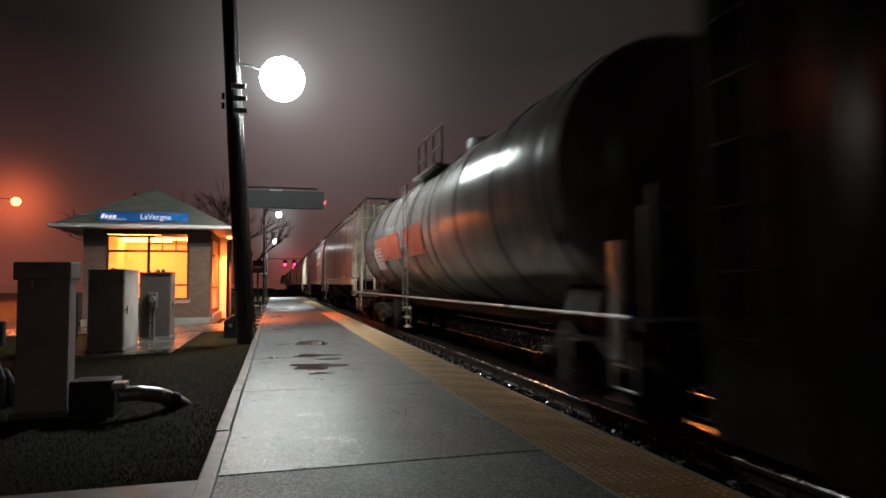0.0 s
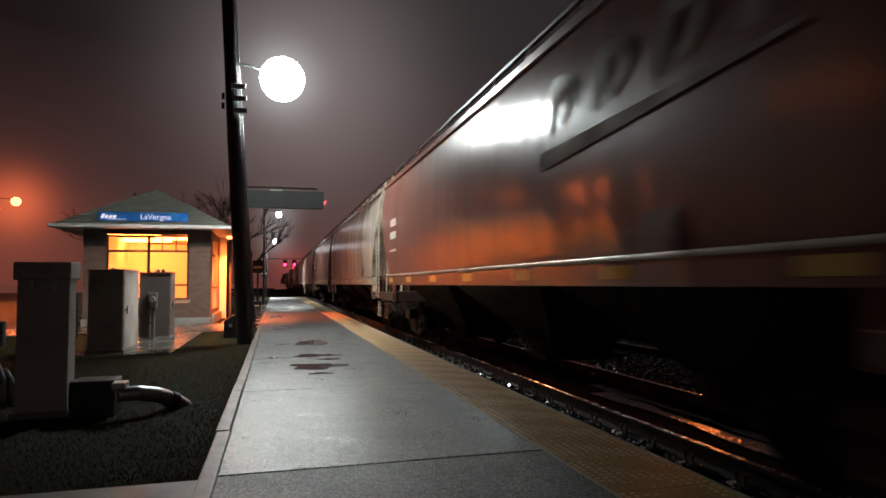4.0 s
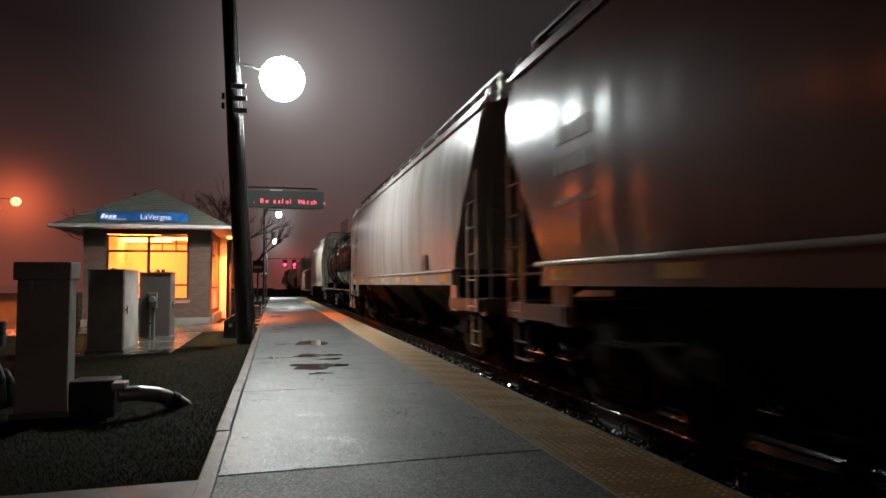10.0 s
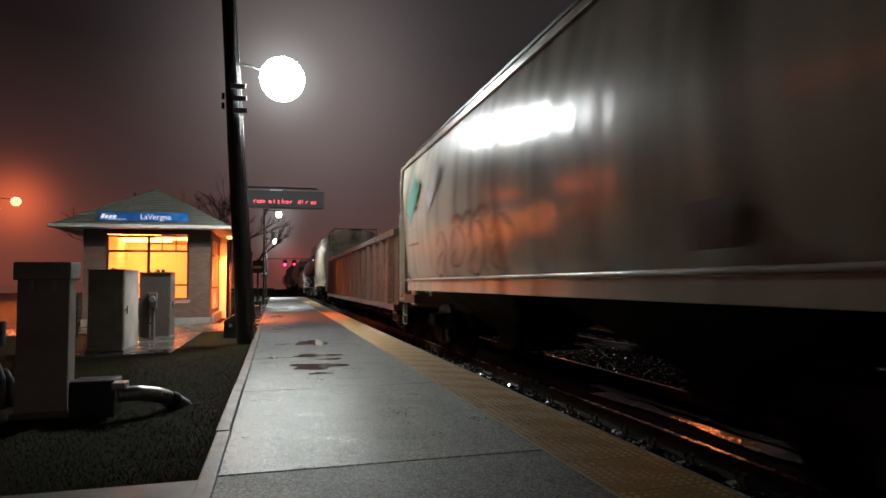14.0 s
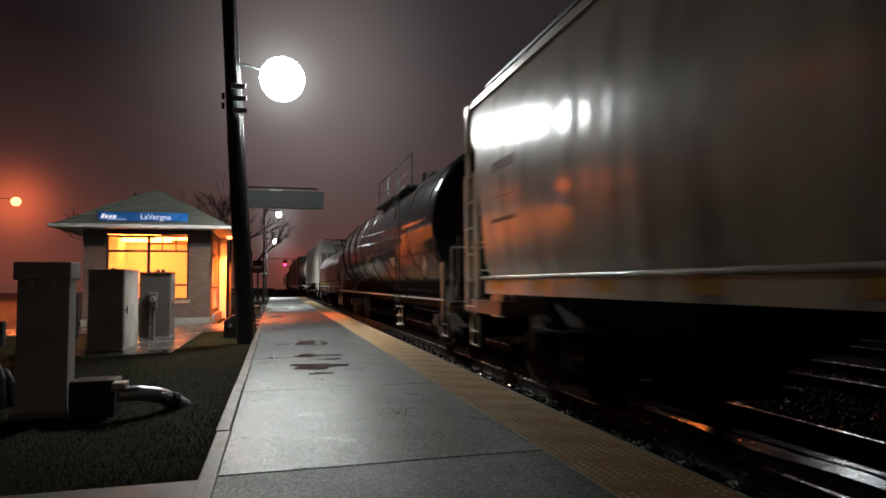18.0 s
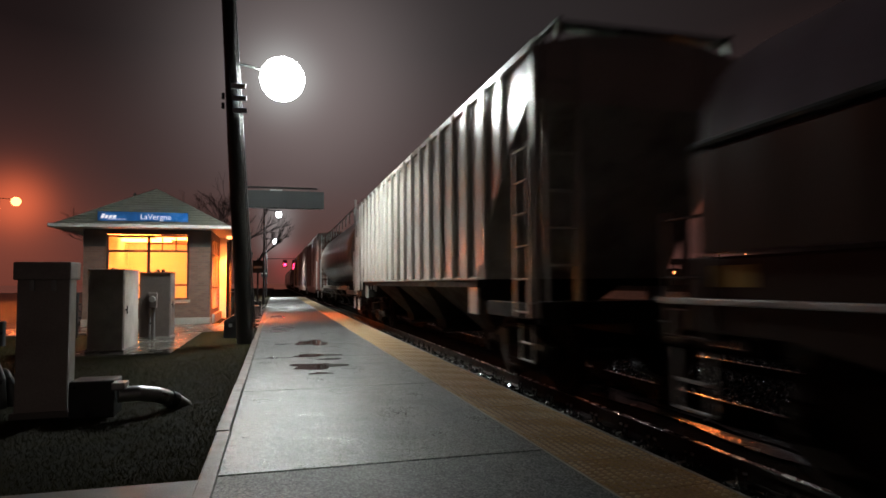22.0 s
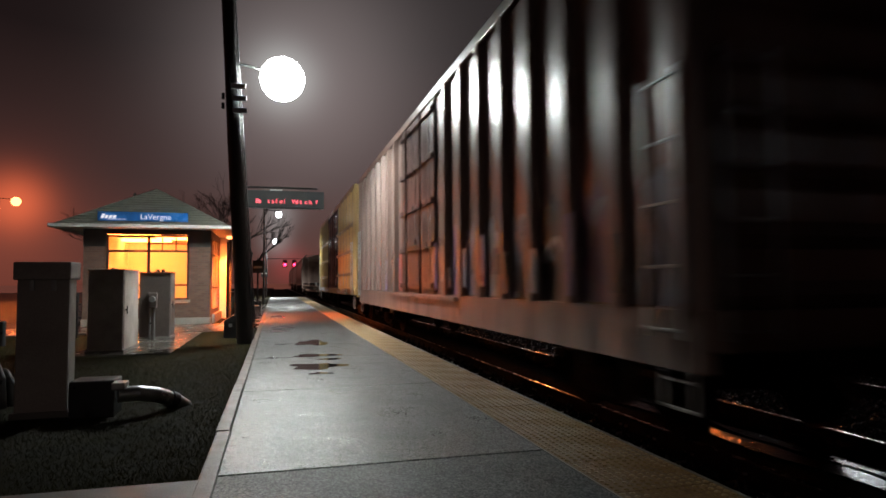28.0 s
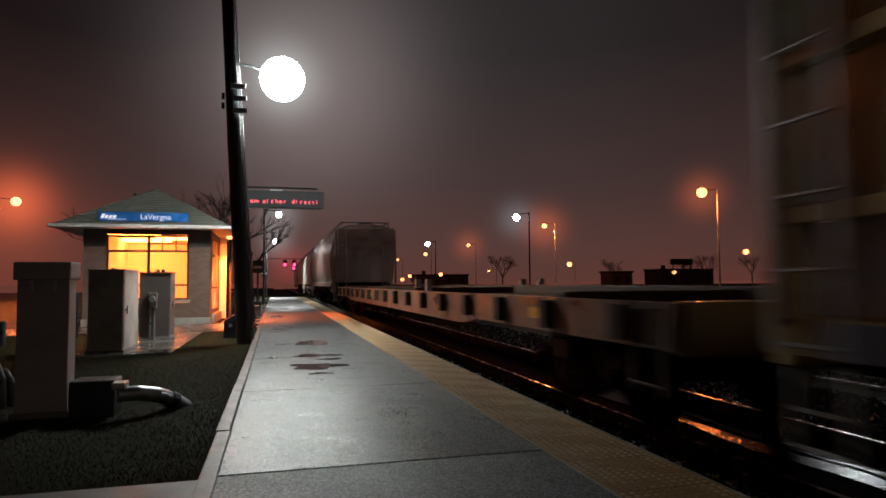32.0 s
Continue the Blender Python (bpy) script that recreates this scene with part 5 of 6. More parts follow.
def hopper(s0, s1, profile, material, label, seed, sill=(1.36, 1.575), stripes=True, ink=FADED, n_bays=3, ribs=0, ladder_paint=None, sill_paint=None):
    L = s1 - s0
    h = L / 2
    rng = random.Random(seed)
    c = car_thing("covered_hopper", label, "hopper car", s0, s1)
    lp = ladder_paint or material
    bm = bmesh.new()
    rings = []
    for z, hw, inset in profile:
        ye = h - inset
        ys = [-ye + 2 * ye * k / 12 for k in range(13)]
        rings.append([(-hw, y, z) for y in ys] + [(hw, y, z) for y in reversed(ys)])
    loft(bm, rings)
    part("body", bm, material, c, smooth=True)
    bottom_in = profile[0][2]
    for side in (-1, 1):
        bm = bmesh.new()
        x0, x1 = sorted((side * (profile[1][1] + 0.012), side * (profile[0][1] - 0.10)))
        box(bm, x0, x1, -(h - bottom_in), h - bottom_in, sill[0], sill[1], 0.008)
        part("side_sill", bm, sill_paint or material, c)
        # flange in pale grey on every car: the lamp's highlight line is coloured in
        bm = bmesh.new()
        fx = side * (profile[1][1] + 0.015)
        rod(bm, (fx, -(h - bottom_in + 0.1), sill[1] + 0.012), (fx, h - bottom_in + 0.1, sill[1] + 0.012), 0.026, 0.026, 12)
        part("sill_flange", bm, DULLGREY, c, "pale grey flange above the sill, toned for its wet highlight", True)
        ez, ew = [(z, w) for z, w, i in profile if z > 3.9][0]
        for dz, dw in ((-0.05, 0.03), (0.06, -0.04)):
            bm = bmesh.new()
            box(bm, side * (ew + dw) - 0.035, side * (ew + dw) + 0.035, -h, h, ez + dz - 0.028, ez + dz + 0.028, 0.006)
            part("eave_rail", bm, material, c)
        for e in (-1, 1):
            bm = bmesh.new()
            x0, x1 = sorted((side * 1.56, side * 1.40))
            y0, y1 = sorted((e * h, e * (h - 1.5)))
            box(bm, x0, x1, y0, y1, 0.98, 1.16, 0.01)
            # dark brown, not body paint: the end's shade is put into the colour
            part("end_side_sill", bm, sill_paint or BOXDOOR, c)
            bm = bmesh.new()
            y0, y1 = sorted((e * (h - bottom_in - 0.05), e * (h - bottom_in - 0.45)))
            box(bm, side * 1.5 - 0.02, side * 1.5 + 0.02, y0, y1, 0.95, sill[0])
            part("bolster_web", bm, material, c)
            ladder(c, side * 1.56, e * (h - 0.26), 1.0, 3.0, lp)
            stirrup(c, side * 1.5, e * (h - 0.28), lp)
            if profile is not FLAT:
                bm = bmesh.new()
                box(bm, side * 1.5 - 0.03, side * 1.5 + 0.03, e * h - 0.035, e * h + 0.035, 1.0, 4.06)
                part("corner_post", bm, lp, c)
    for e in (-1, 1):
        bm = bmesh.new()
        y0, y1 = sorted((e * (h + 0.02), e * (h - 0.22)))
        box(bm, -1.45, 1.45, y0, y1, 0.92, 1.18, 0.012)
        # same dark tone as the side pieces, in place of shade
        part("end_sill", bm, sill_paint or BOXDOOR, c)
        end_ladder(c, -1.15, e * (h + 0.0), 1.1, 4.2, lp)
        bm = bmesh.new()
        box(bm, -0.28, 0.28, min(e * h, e * (h - 2.6)), max(e * h, e * (h - 2.6)), 0.78, 1.08)
        part("centre_sill", bm, BOGIE, c)
        for x in (-0.9, 0.9):
            bm = bmesh.new()
            rod(bm, (x, e * (h - 0.2), 1.1), (x, e * (h - 0.12), profile[4][0]), 0.035, 0.035, 6)
            part("end_post", bm, material, c)
    bm = bmesh.new()
    rod(bm, (0.5, h - 0.6, 1.5), (0.5, h - 1.2, 1.5), 0.14, 0.14, 12)
    part("brake_cylinder", bm, BOGIE, c)
    roof_walk(c, h, 1.16, 4.02, 4.41, material)
    for k in range(5):
        bm = bmesh.new()
        y = -h + (k + 0.5) * L / 5
        box(bm, 0.05 - 0.55, 0.05 + 0.5, y - 0.9, y + 0.9, 4.28, 4.40, 0.03)
        part("roof_hatch", bm, material, c)
    # bays near black instead of body paint: the shade below is coloured in
    bays(c, h - bottom_in - 0.6, n_bays, 1.5, GRIME_SHADE)
    for e in (-1, 1):
        bogie(c, e * (h - 1.75), (s0 + s1) / 2)
    coupler(c, h, 0.6)
    x = -(profile[2][1] + 0.004)
    if stripes:
        for k in range(7):
            y = -(h - bottom_in) + 0.3 + k * (2 * (h - bottom_in) - 1.0) / 6
            patch(c, "reflector", -(profile[1][1] + 0.014), y, y + 0.42, sill[0] + 0.06, sill[0] + 0.17, CARYELLOW, "yellow reflective strip")
    if ribs:
        def rib(bm):
            box(bm, -0.075, 0.0, -0.06, 0.06, 0, 4.08 - 1.45, 0.012)
        for side in (-1, 1):
            for k in range(ribs):
                y = -h + 1.55 + k * (L - 3.1) / (ribs - 1)
                shared("rib", "hopper_rib", rib, material, c, pose(side * 1.53, y, 1.45, 0, 0, 0 if side < 0 else 180))
            for e in (-1, 1):
                bm = bmesh.new()
                box(bm, side * 1.56 - 0.03, side * 1.56 + 0.03, e * (h - 0.9) - 0.05, e * (h - 0.9) + 0.05, 2.7, 4.06)
                part("rib", bm, material, c)
    else:
        stencils(c, x, h - 2.2, 2.75, ink, rng, 3, 0.85)
        patch(c, "data_panel", x - 0.003, -h * 0.63, -h * 0.63 + 0.42, 1.60, 1.92, GRAFF[4], "dark stencilled data panel")
    return c


def tank(s0, s1, material, label, seed, R=1.56, zc=2.55, bands=6, over=1.0, rail_z=1.11, cy=0.0, deck=1.3, ly=0.0):
    """s0, s1: the ends of the shell."""
    L = s1 - s0
    h = L / 2
    c = car_thing("tank_car", label, "tank car", s0, s1)
    bm = bmesh.new()
    prof = [(-h + 0.5 * (1 - math.cos(a)), max(0.05, R * math.sin(a))) for a in [k / 7 * math.pi / 2 for k in range(8)]]
    prof = prof + [(-y, r) for y, r in reversed(prof)]
    loft(bm, [[(r * math.cos(i / 40 * 6.2832), y, zc + r * math.sin(i / 40 * 6.2832)) for i in range(40)] for y, r in prof])
    part("shell", bm, material, c, smooth=True)
    for k in range(bands):
        y = -h + 0.75 + k * (L - 1.5) / (bands - 1)
        bm = bmesh.new()
        loft(bm, [[(r * math.cos(i / 40 * 6.2832), y + d, zc + r * math.sin(i / 40 * 6.2832)) for i in range(40)] for d, r in ((-0.028, R - 0.01), (-0.02, R + 0.012), (0.02, R + 0.012), (0.028, R - 0.01))], caps=False)
        part("band", bm, GRIME_SHADE if material is TANKWHITE else material, c, smooth=True)
    H = h + over
    bm = bmesh.new()
    box(bm, -0.32, 0.32, -H, H, 0.78, 1.06, 0.01)
    part("centre_sill", bm, BOGIE, c)
    for e in (-1, 1):
        bm = bmesh.new()
        y0, y1 = sorted((e * H, e * (H - 0.5)))
        box(bm, -1.5, 1.5, y0, y1, 1.0, 1.08, 0.01)
        part("end_platform", bm, DARKSTEEL, c)
        y0, y1 = sorted((e * (h - 1.3), e * (h - 0.5)))
        for sx in (-1, 1):
            bm = bmesh.new()
            loft(bm, [[(sx * 0.5, y, 1.05), (sx * 1.1, y, 1.05), (sx * 1.0, y, 1.42), (sx * 0.5, y, 1.2)] for y in (y0, y1)])
            part("saddle", bm, GRIME_SHADE, c)
        for sx in (-1, 1):
            bm = bmesh.new()
            box(bm, sx * 1.52 - 0.02, sx * 1.52 + 0.02, e * (H - 0.35) - 0.11, e * (H - 0.35) + 0.11, 0.75, 1.75, 0.01)
            part("grab_post", bm, material if material is TANKWHITE else DARKSTEEL, c)
            stirrup(c, sx * 1.5, e * (H - 0.3), GALV)
        end_ladder(c, -1.1, e * (H - 0.1), 1.08, 2.2, DARKSTEEL)
        bm = bmesh.new()
        rod(bm, (-1.45, e * (H - 0.05), 2.0), (1.45, e * (H - 0.05), 2.0), 0.018, 0.018, 6)
        rod(bm, (-1.45, e * (H - 0.05), 1.08), (-1.45, e * (H - 0.05), 2.0), 0.018, 0.018, 6)
        rod(bm, (1.45, e * (H - 0.05), 1.08), (1.45, e * (H - 0.05), 2.0), 0.018, 0.018, 6)
        part("end_rail", bm, GALV, c)
        bogie(c, e * (H - 1.9), (s0 + s1) / 2)
    for sx in (-1, 1):
        bm = bmesh.new()
        rod(bm, (sx * 1.58, -H + 0.1, rail_z), (sx * 1.58, H - 0.1, rail_z), 0.018, 0.018, 8)
        part("running_rail", bm, GALV, c, "long wet steel handrail")
        ladder(c, sx * (R + 0.07), ly, 0.8, zc + 0.95, material)
        stirrup(c, sx * 1.56, ly, GALV)
        for z in (0.46, 0.66, 0.86):
            bm = bmesh.new()
            box(bm, sx * 1.57 - 0.05, sx * 1.57 + 0.05, ly - 0.2, ly + 0.2, z, z + 0.025)
            part("step", bm, CARWHITE, c, "pale worn step plate")
    # top fittings
    bm = bmesh.new()
    rod(bm, (0, cy, zc + R - 0.1), (0, cy, zc + R + 0.32), 0.42, 0.40, 18)
    part("manway", bm, material, c, smooth=True)
    bm = bmesh.new()
    rod(bm, (0, cy + 1.1, zc + R - 0.1), (0, cy + 1.1, zc + R + 0.22), 0.22, 0.20, 14)
    part("valve_housing", bm, material, c, smooth=True)
    for sx in (-1, 1):
        bm = bmesh.new()
        box(bm, sx * 1.2 - 0.16, sx * 1.2 + 0.16, cy - deck, cy + deck, zc + R - 0.45, zc + R - 0.40)
        part("platform", bm, DARKSTEEL, c, "steel grating platform at the manway")
        bm = bmesh.new()
        for y in (cy - deck, cy - deck / 3, cy + deck / 3, cy + deck):
            rod(bm, (sx * 1.22, y, zc + R - 0.5), (sx * 1.22, y, zc + R + 0.34), 0.02, 0.02, 6)
        rod(bm, (sx * 1.22, cy - deck, zc + R + 0.34), (sx * 1.22, cy + deck, zc + R + 0.34), 0.02, 0.02, 6)
        rod(bm, (sx * 1.22, cy - deck, zc + R - 0.05), (sx * 1.22, cy + deck, zc + R - 0.05), 0.014, 0.014, 6)
        part("guard_rail", bm, DARKSTEEL, c)
    coupler(c, H, 0.5)
    # small painted marks that follow the shell
    rng = random.Random(seed)
    if material is TANKWHITE:
        marks = [(-1.1, 1.7, 178, 201, GRAFF[3]), (1.2, 3.4, 178, 201, GRAFF[3]), (3.7, 1.2, 187, 209, GRAFF[2])]
    elif L < 13:
        marks = [(1.0, 0.85, 168, 180, PALEMARK)]
    else:
        marks = [(-4.0, 0.75, 199, 207, PALEMARK)]
    for y0, w, d0, d1, mm in marks:
        a0, a1 = math.radians(d0), math.radians(d1)
        bm = bmesh.new()
        rr = R + 0.02
        loft(bm, [[(rr * math.cos(a0 + (a1 - a0) * i / 6), y, zc + rr * math.sin(a0 + (a1 - a0) * i / 6)) for i in range(7)] for y in (y0, y0 + w)], caps=False, closed=False)
        part("painted_mark", bm, mm, c)
    for e in (-1, 1):
        bm = bmesh.new()
        y = e * (h - 0.85)
        loft(bm, [[(x, y, 1.52), (x, y + 0.17, 1.72), (x, y, 1.92), (x, y - 0.17, 1.72)] for x in (-R - 0.03, -R - 0.02)])
        part("placard", bm, PALEMARK, c, "diamond hazard placard")
    return c


def boxcar(s0, s1, material, label, seed, door, posts=14, top=4.82, bottom=0.74, beams=False, door_y=0.0, door_w=3.0, belly=True, grab=None):
    grab = grab or GALV
    L = s1 - s0
    h = L / 2
    c = car_thing("boxcar", label, "boxcar", s0, s1)
    hw = 1.53
    bm = bmesh.new()
    loft(bm, [[(-hw, y, 1.0), (hw, y, 1.0), (hw, y, top - 0.1), (0.9, y, top + 0.02), (0, y, top + 0.06), (-0.9, y, top + 0.02), (-hw, y, top - 0.1)] for y in (-h + 0.06, h - 0.06)])
    part("body", bm, material, c)
    for side in (-1, 1):
        bm = bmesh.new()
        x0, x1 = sorted((side * (hw + 0.07), side * (hw - 0.05)))
        pts = [(-h, 1.2), (-h, 1.0), (-h + 2.2, 1.0), (-h + 2.9, bottom), (h - 2.9, bottom), (h - 2.2, 1.0), (h, 1.0), (h, 1.2)]
        if not belly:
            pts = [(-h, 1.2), (-h, bottom + 0.04), (h, bottom + 0.04), (h, 1.2)]
        loft(bm, [[(x, y, z) for y, z in pts] for x in (x0, x1)])
        part("side_sill", bm, material, c)
        bm = bmesh.new()
        box(bm, x0, x1, -h, h, top - 0.22, top - 0.06, 0.01)
        part("top_chord", bm, material, c)

        def post(bm):
            loft(bm, [[(0, -0.14, z), (-0.10, -0.08, z), (-0.10, 0.08, z), (0, 0.14, z)] for z in (1.19, top - 0.21)])
        for k in range(posts):
            y = -h + 0.12 + k * (L - 0.24) / (posts - 1)
            if abs(y - door_y) < door_w / 2 + 0.05:
                continue
            shared("side_post", ("boxpost", round(top, 2)), post, material, c, pose(side * hw, y, 0, 0, 0, 0 if side < 0 else 180))
        if beams:
            for z in (3.55, 2.6, 1.75):
                for y0, y1 in ((-h + 0.1, door_y - door_w / 2 - 0.1), (door_y + door_w / 2 + 0.1, h - 0.1)):
                    bm = bmesh.new()
                    box(bm, side * (hw + 0.05) - 0.055, side * (hw + 0.05) + 0.055, y0, y1, z - 0.05, z + 0.05, 0.01)
                    part("side_beam", bm, material, c)
        n = 2 if beams else 1
        for k in range(n):
            w = door_w / n
            y0 = door_y - door_w / 2 + k * w
            bm = bmesh.new()
            x0, x1 = sorted((side * (hw + 0.055), side * (hw + 0.02)))
            box(bm, x0, x1, y0 + 0.03, y0 + w - 0.03, 1.2, top - 0.24, 0.008)
            d = part("sliding_door", bm, door, c)
            for z in (1.35, 2.1, 2.9, 3.7, top - 0.4):
                bm = bmesh.new()
                box(bm, side * (hw + 0.085) - 0.03, side * (hw + 0.085) + 0.03, y0 + 0.06, y0 + w - 0.06, z - 0.05, z + 0.05, 0.01)
                part("door_rib", bm, door, d)
            for q in (0.28, 0.72):
                bm = bmesh.new()
                rod(bm, (side * (hw + 0.13), y0 + w * q, 1.2), (side * (hw + 0.13), y0 + w * q, top - 0.3), 0.022, 0.022, 8)
                part("lock_rod", bm, door, d)
            bm = bmesh.new()
            box(bm, side * (hw + 0.14) - 0.02, side * (hw + 0.14) + 0.02, y0 + w * 0.4, y0 + w * 0.62, 2.15, 2.25)
            part("door_handle", bm, door, d)
        bm = bmesh.new()
        box(bm, side * (hw + 0.1) - 0.04, side * (hw + 0.1) + 0.04, door_y - door_w, door_y + door_w, 1.12, 1.18)
        part("door_rail", bm, material, c)
        for e in (-1, 1):
            ladder(c, side * (hw + 0.12), e * (h - 0.32), 1.0, 3.1 if e > 0 else 2.9, grab)
            stirrup(c, side * 1.55, e * (h - 0.3), grab)
    for e in (-1, 1):
        for z in [1.3 + 0.42 * k for k in range(8)]:
            bm = bmesh.new()
            loft(bm, [[(x, e * (h - 0.06), z - 0.1), (x, e * (h + 0.02), z), (x, e * (h - 0.06), z + 0.1)] for x in (-1.4, 1.4)])
            part("end_corrugation", bm, material, c)
        end_ladder(c, -1.2, e * (h + 0.06), 1.0, 3.0, grab)
        bm = bmesh.new()
        box(bm, -1.5, 1.5, e * h - 0.06, e * h + 0.06, 0.92, 1.2, 0.01)
        part("end_sill", bm, material, c)
        bogie(c, e * (h - 2.3), (s0 + s1) / 2)
    bm = bmesh.new()
    box(bm, -0.3, 0.3, -h, h, 0.75, 1.0)
    part("centre_sill", bm, BOGIE, c)
    coupler(c, h, 0.6)
    return c


def gondola(s0, s1, material, label):
    L = s1 - s0
    h = L / 2
    c = car_thing("gondola_car", label, "gondola car", s0, s1)
    top, bot, hw = 2.56, 0.82, 1.50
    for side in (-1, 1):
        bm = bmesh.new()
        x0, x1 = sorted((side * hw, side * (hw - 0.06)))
        box(bm, x0, x1, -h, h, bot, top)
        part("side_wall", bm, material, c)
        bm = bmesh.new()
        x0, x1 = sorted((side * (hw + 0.12), side * (hw - 0.08)))
        box(bm, x0, x1, -h - 0.02, h + 0.02, top - 0.02, top + 0.14, 0.02)
        part("top_chord", bm, material, c)
        bm = bmesh.new()
        box(bm, x0, x1, -h, h, bot - 0.06, bot + 0.08, 0.015)
        part("side_sill", bm, material, c)

        def post(bm):
            loft(bm, [[(0, -0.13, z), (-0.11, -0.075, z), (-0.11, 0.075, z), (0, 0.13, z)] for z in (bot + 0.08, top - 0.02)])
        for k in range(15):
            y = -h + 0.9 + k * (L - 1.8) / 14
            shared("side_post", "gonpost", post, material, c, pose(side * hw, y, 0, 0, 0, 0 if side < 0 else 180))
        for e in (-1, 1):
            ladder(c, side * (hw + 0.1), e * (h - 0.3), 0.95, 2.6, material)
            stirrup(c, side * 1.52, e * (h - 0.3), material)
    for e in (-1, 1):
        bm = bmesh.new()
        y0, y1 = sorted((e * h, e * (h - 0.08)))
        box(bm, -hw + 0.062, hw - 0.062, y0, y1, bot, top + 0.1)
        part("end_wall", bm, material, c)
        end_ladder(c, -1.1, e * (h + 0.05), 0.95, 2.6, material)
        bogie(c, e * (h - 2.0), (s0 + s1) / 2)
    bm = bmesh.new()
    box(bm, -hw + 0.065, hw - 0.065, -h + 0.09, h - 0.09, bot + 0.1, bot + 0.2)
    part("floor", bm, RUST, c)
    bm = bmesh.new()
    box(bm, -0.3, 0.3, -h, h, 0.72, bot + 0.09)
    part("centre_sill", bm, BOGIE, c)
    graffiti(c, -hw - 0.004, -h + 1.0, -h + 4.5, 1.2, 2.2, [GRAFF[3], GRAFF[4]], 3, 4)
    coupler(c, h, 0.6)
    return c


def coil_car(s0, s1):
    L = s1 - s0
    h = L / 2
    c = car_thing("coil_car", "dark brown coil car with long rounded steel hoods", "coil car", s0, s1)
    bm = bmesh.new()
    box(bm, -1.5, 1.5, -h + 0.2, h - 0.2, 1.05, 1.56, 0.02)
    part("body", bm, COILBROWN, c)
    for side in (-1, 1):
        bm = bmesh.new()
        x0, x1 = sorted((side * 1.56, side * 1.44))
        box(bm, x0, x1, -h, h, 1.24, 1.285, 0.01)
        part("walk_edge", bm, GALV, c, "bright wet walkway edge")
        bm = bmesh.new()
        pts = [(-h + 0.4, 1.18), (-h + 1.8, 0.95), (h - 1.8, 0.95), (h - 0.4, 1.18)]
        loft(bm, [[(x, y, z) for y, z in pts] for x in (side * 1.5, side * 1.42)])
        part("side_sill", bm, COILBROWN, c)
        for k in range(8):
            y = -h + 0.9 + k * (L - 1.8) / 7
            patch(c, "reflector", side * 1.506, y, y + 0.35, 1.36, 1.50, CARYELLOW, "yellow reflective strip")
        for e in (-1, 1):
            ladder(c, side * 1.54, e * (h - 0.3), 0.95, 1.9, COILBROWN)
            stirrup(c, side * 1.5, e * (h - 0.3), GALV)
    for k in (0, 1):
        y0, y1 = (-h + 0.5, -0.02) if k == 0 else (0.02, h - 0.5)
        sec = [(-1.56, 1.58), (-1.56, 2.28)] + [(-1.54 * math.cos(a), 2.34 + 0.98 * math.sin(a)) for a in [i / 14 * math.pi for i in range(15)]] + [(1.56, 2.28), (1.56, 1.58)]
        bm = bmesh.new()
        loft(bm, [[(x, y, z) for x, z in sec] for y in (y0, y1)])
        hd = part("hood", bm, HOODGREY, c, "dull steel hood", True)
        for side in (-1, 1):
            bm = bmesh.new()
            box(bm, side * 1.575 - 0.02, side * 1.575 + 0.02, y0, y1, 1.585, 2.24)
            part("hood_skirt", bm, COILBROWN, hd, "dark glossy hood skirt")
            bm = bmesh.new()
            rod(bm, (side * 1.59, y0, 2.30), (side * 1.59, y1, 2.30), 0.03, 0.03, 8)
            part("hood_seam", bm, DARKSTEEL, hd)
        bm = bmesh.new()
        box(bm, -0.04, 0.04, y0, y1, 3.31, 3.36)
        part("ridge", bm, GALV, hd)
        for yy in (y0 + 0.8, y1 - 0.8):
            bm = bmesh.new()
            for sx in (-0.55, 0.55):
                rod(bm, (sx, yy - 0.3, 3.22), (sx * 1.3, yy, 3.75), 0.035, 0.035, 6)
                rod(bm, (sx, yy + 0.3, 3.22), (sx * 1.3, yy, 3.75), 0.035, 0.035, 6)
            box(bm, -0.8, 0.8, yy - 0.05, yy + 0.05, 3.72, 3.8)
            part("lifting_bracket", bm, DARKSTEEL, hd)
    bm = bmesh.new()
    box(bm, -0.3, 0.3, -h - 0.1, h + 0.1, 0.72, 1.05)
    part("centre_sill", bm, BOGIE, c)
    for e in (-1, 1):
        bogie(c, e * (h - 1.7), (s0 + s1) / 2)
        bm = bmesh.new()
        box(bm, -1.45, 1.45, e * h - 0.1, e * h + 0.1, 0.95, 1.19, 0.01)
        part("end_sill", bm, COILBROWN, c)
    coupler(c, h, 0.7)


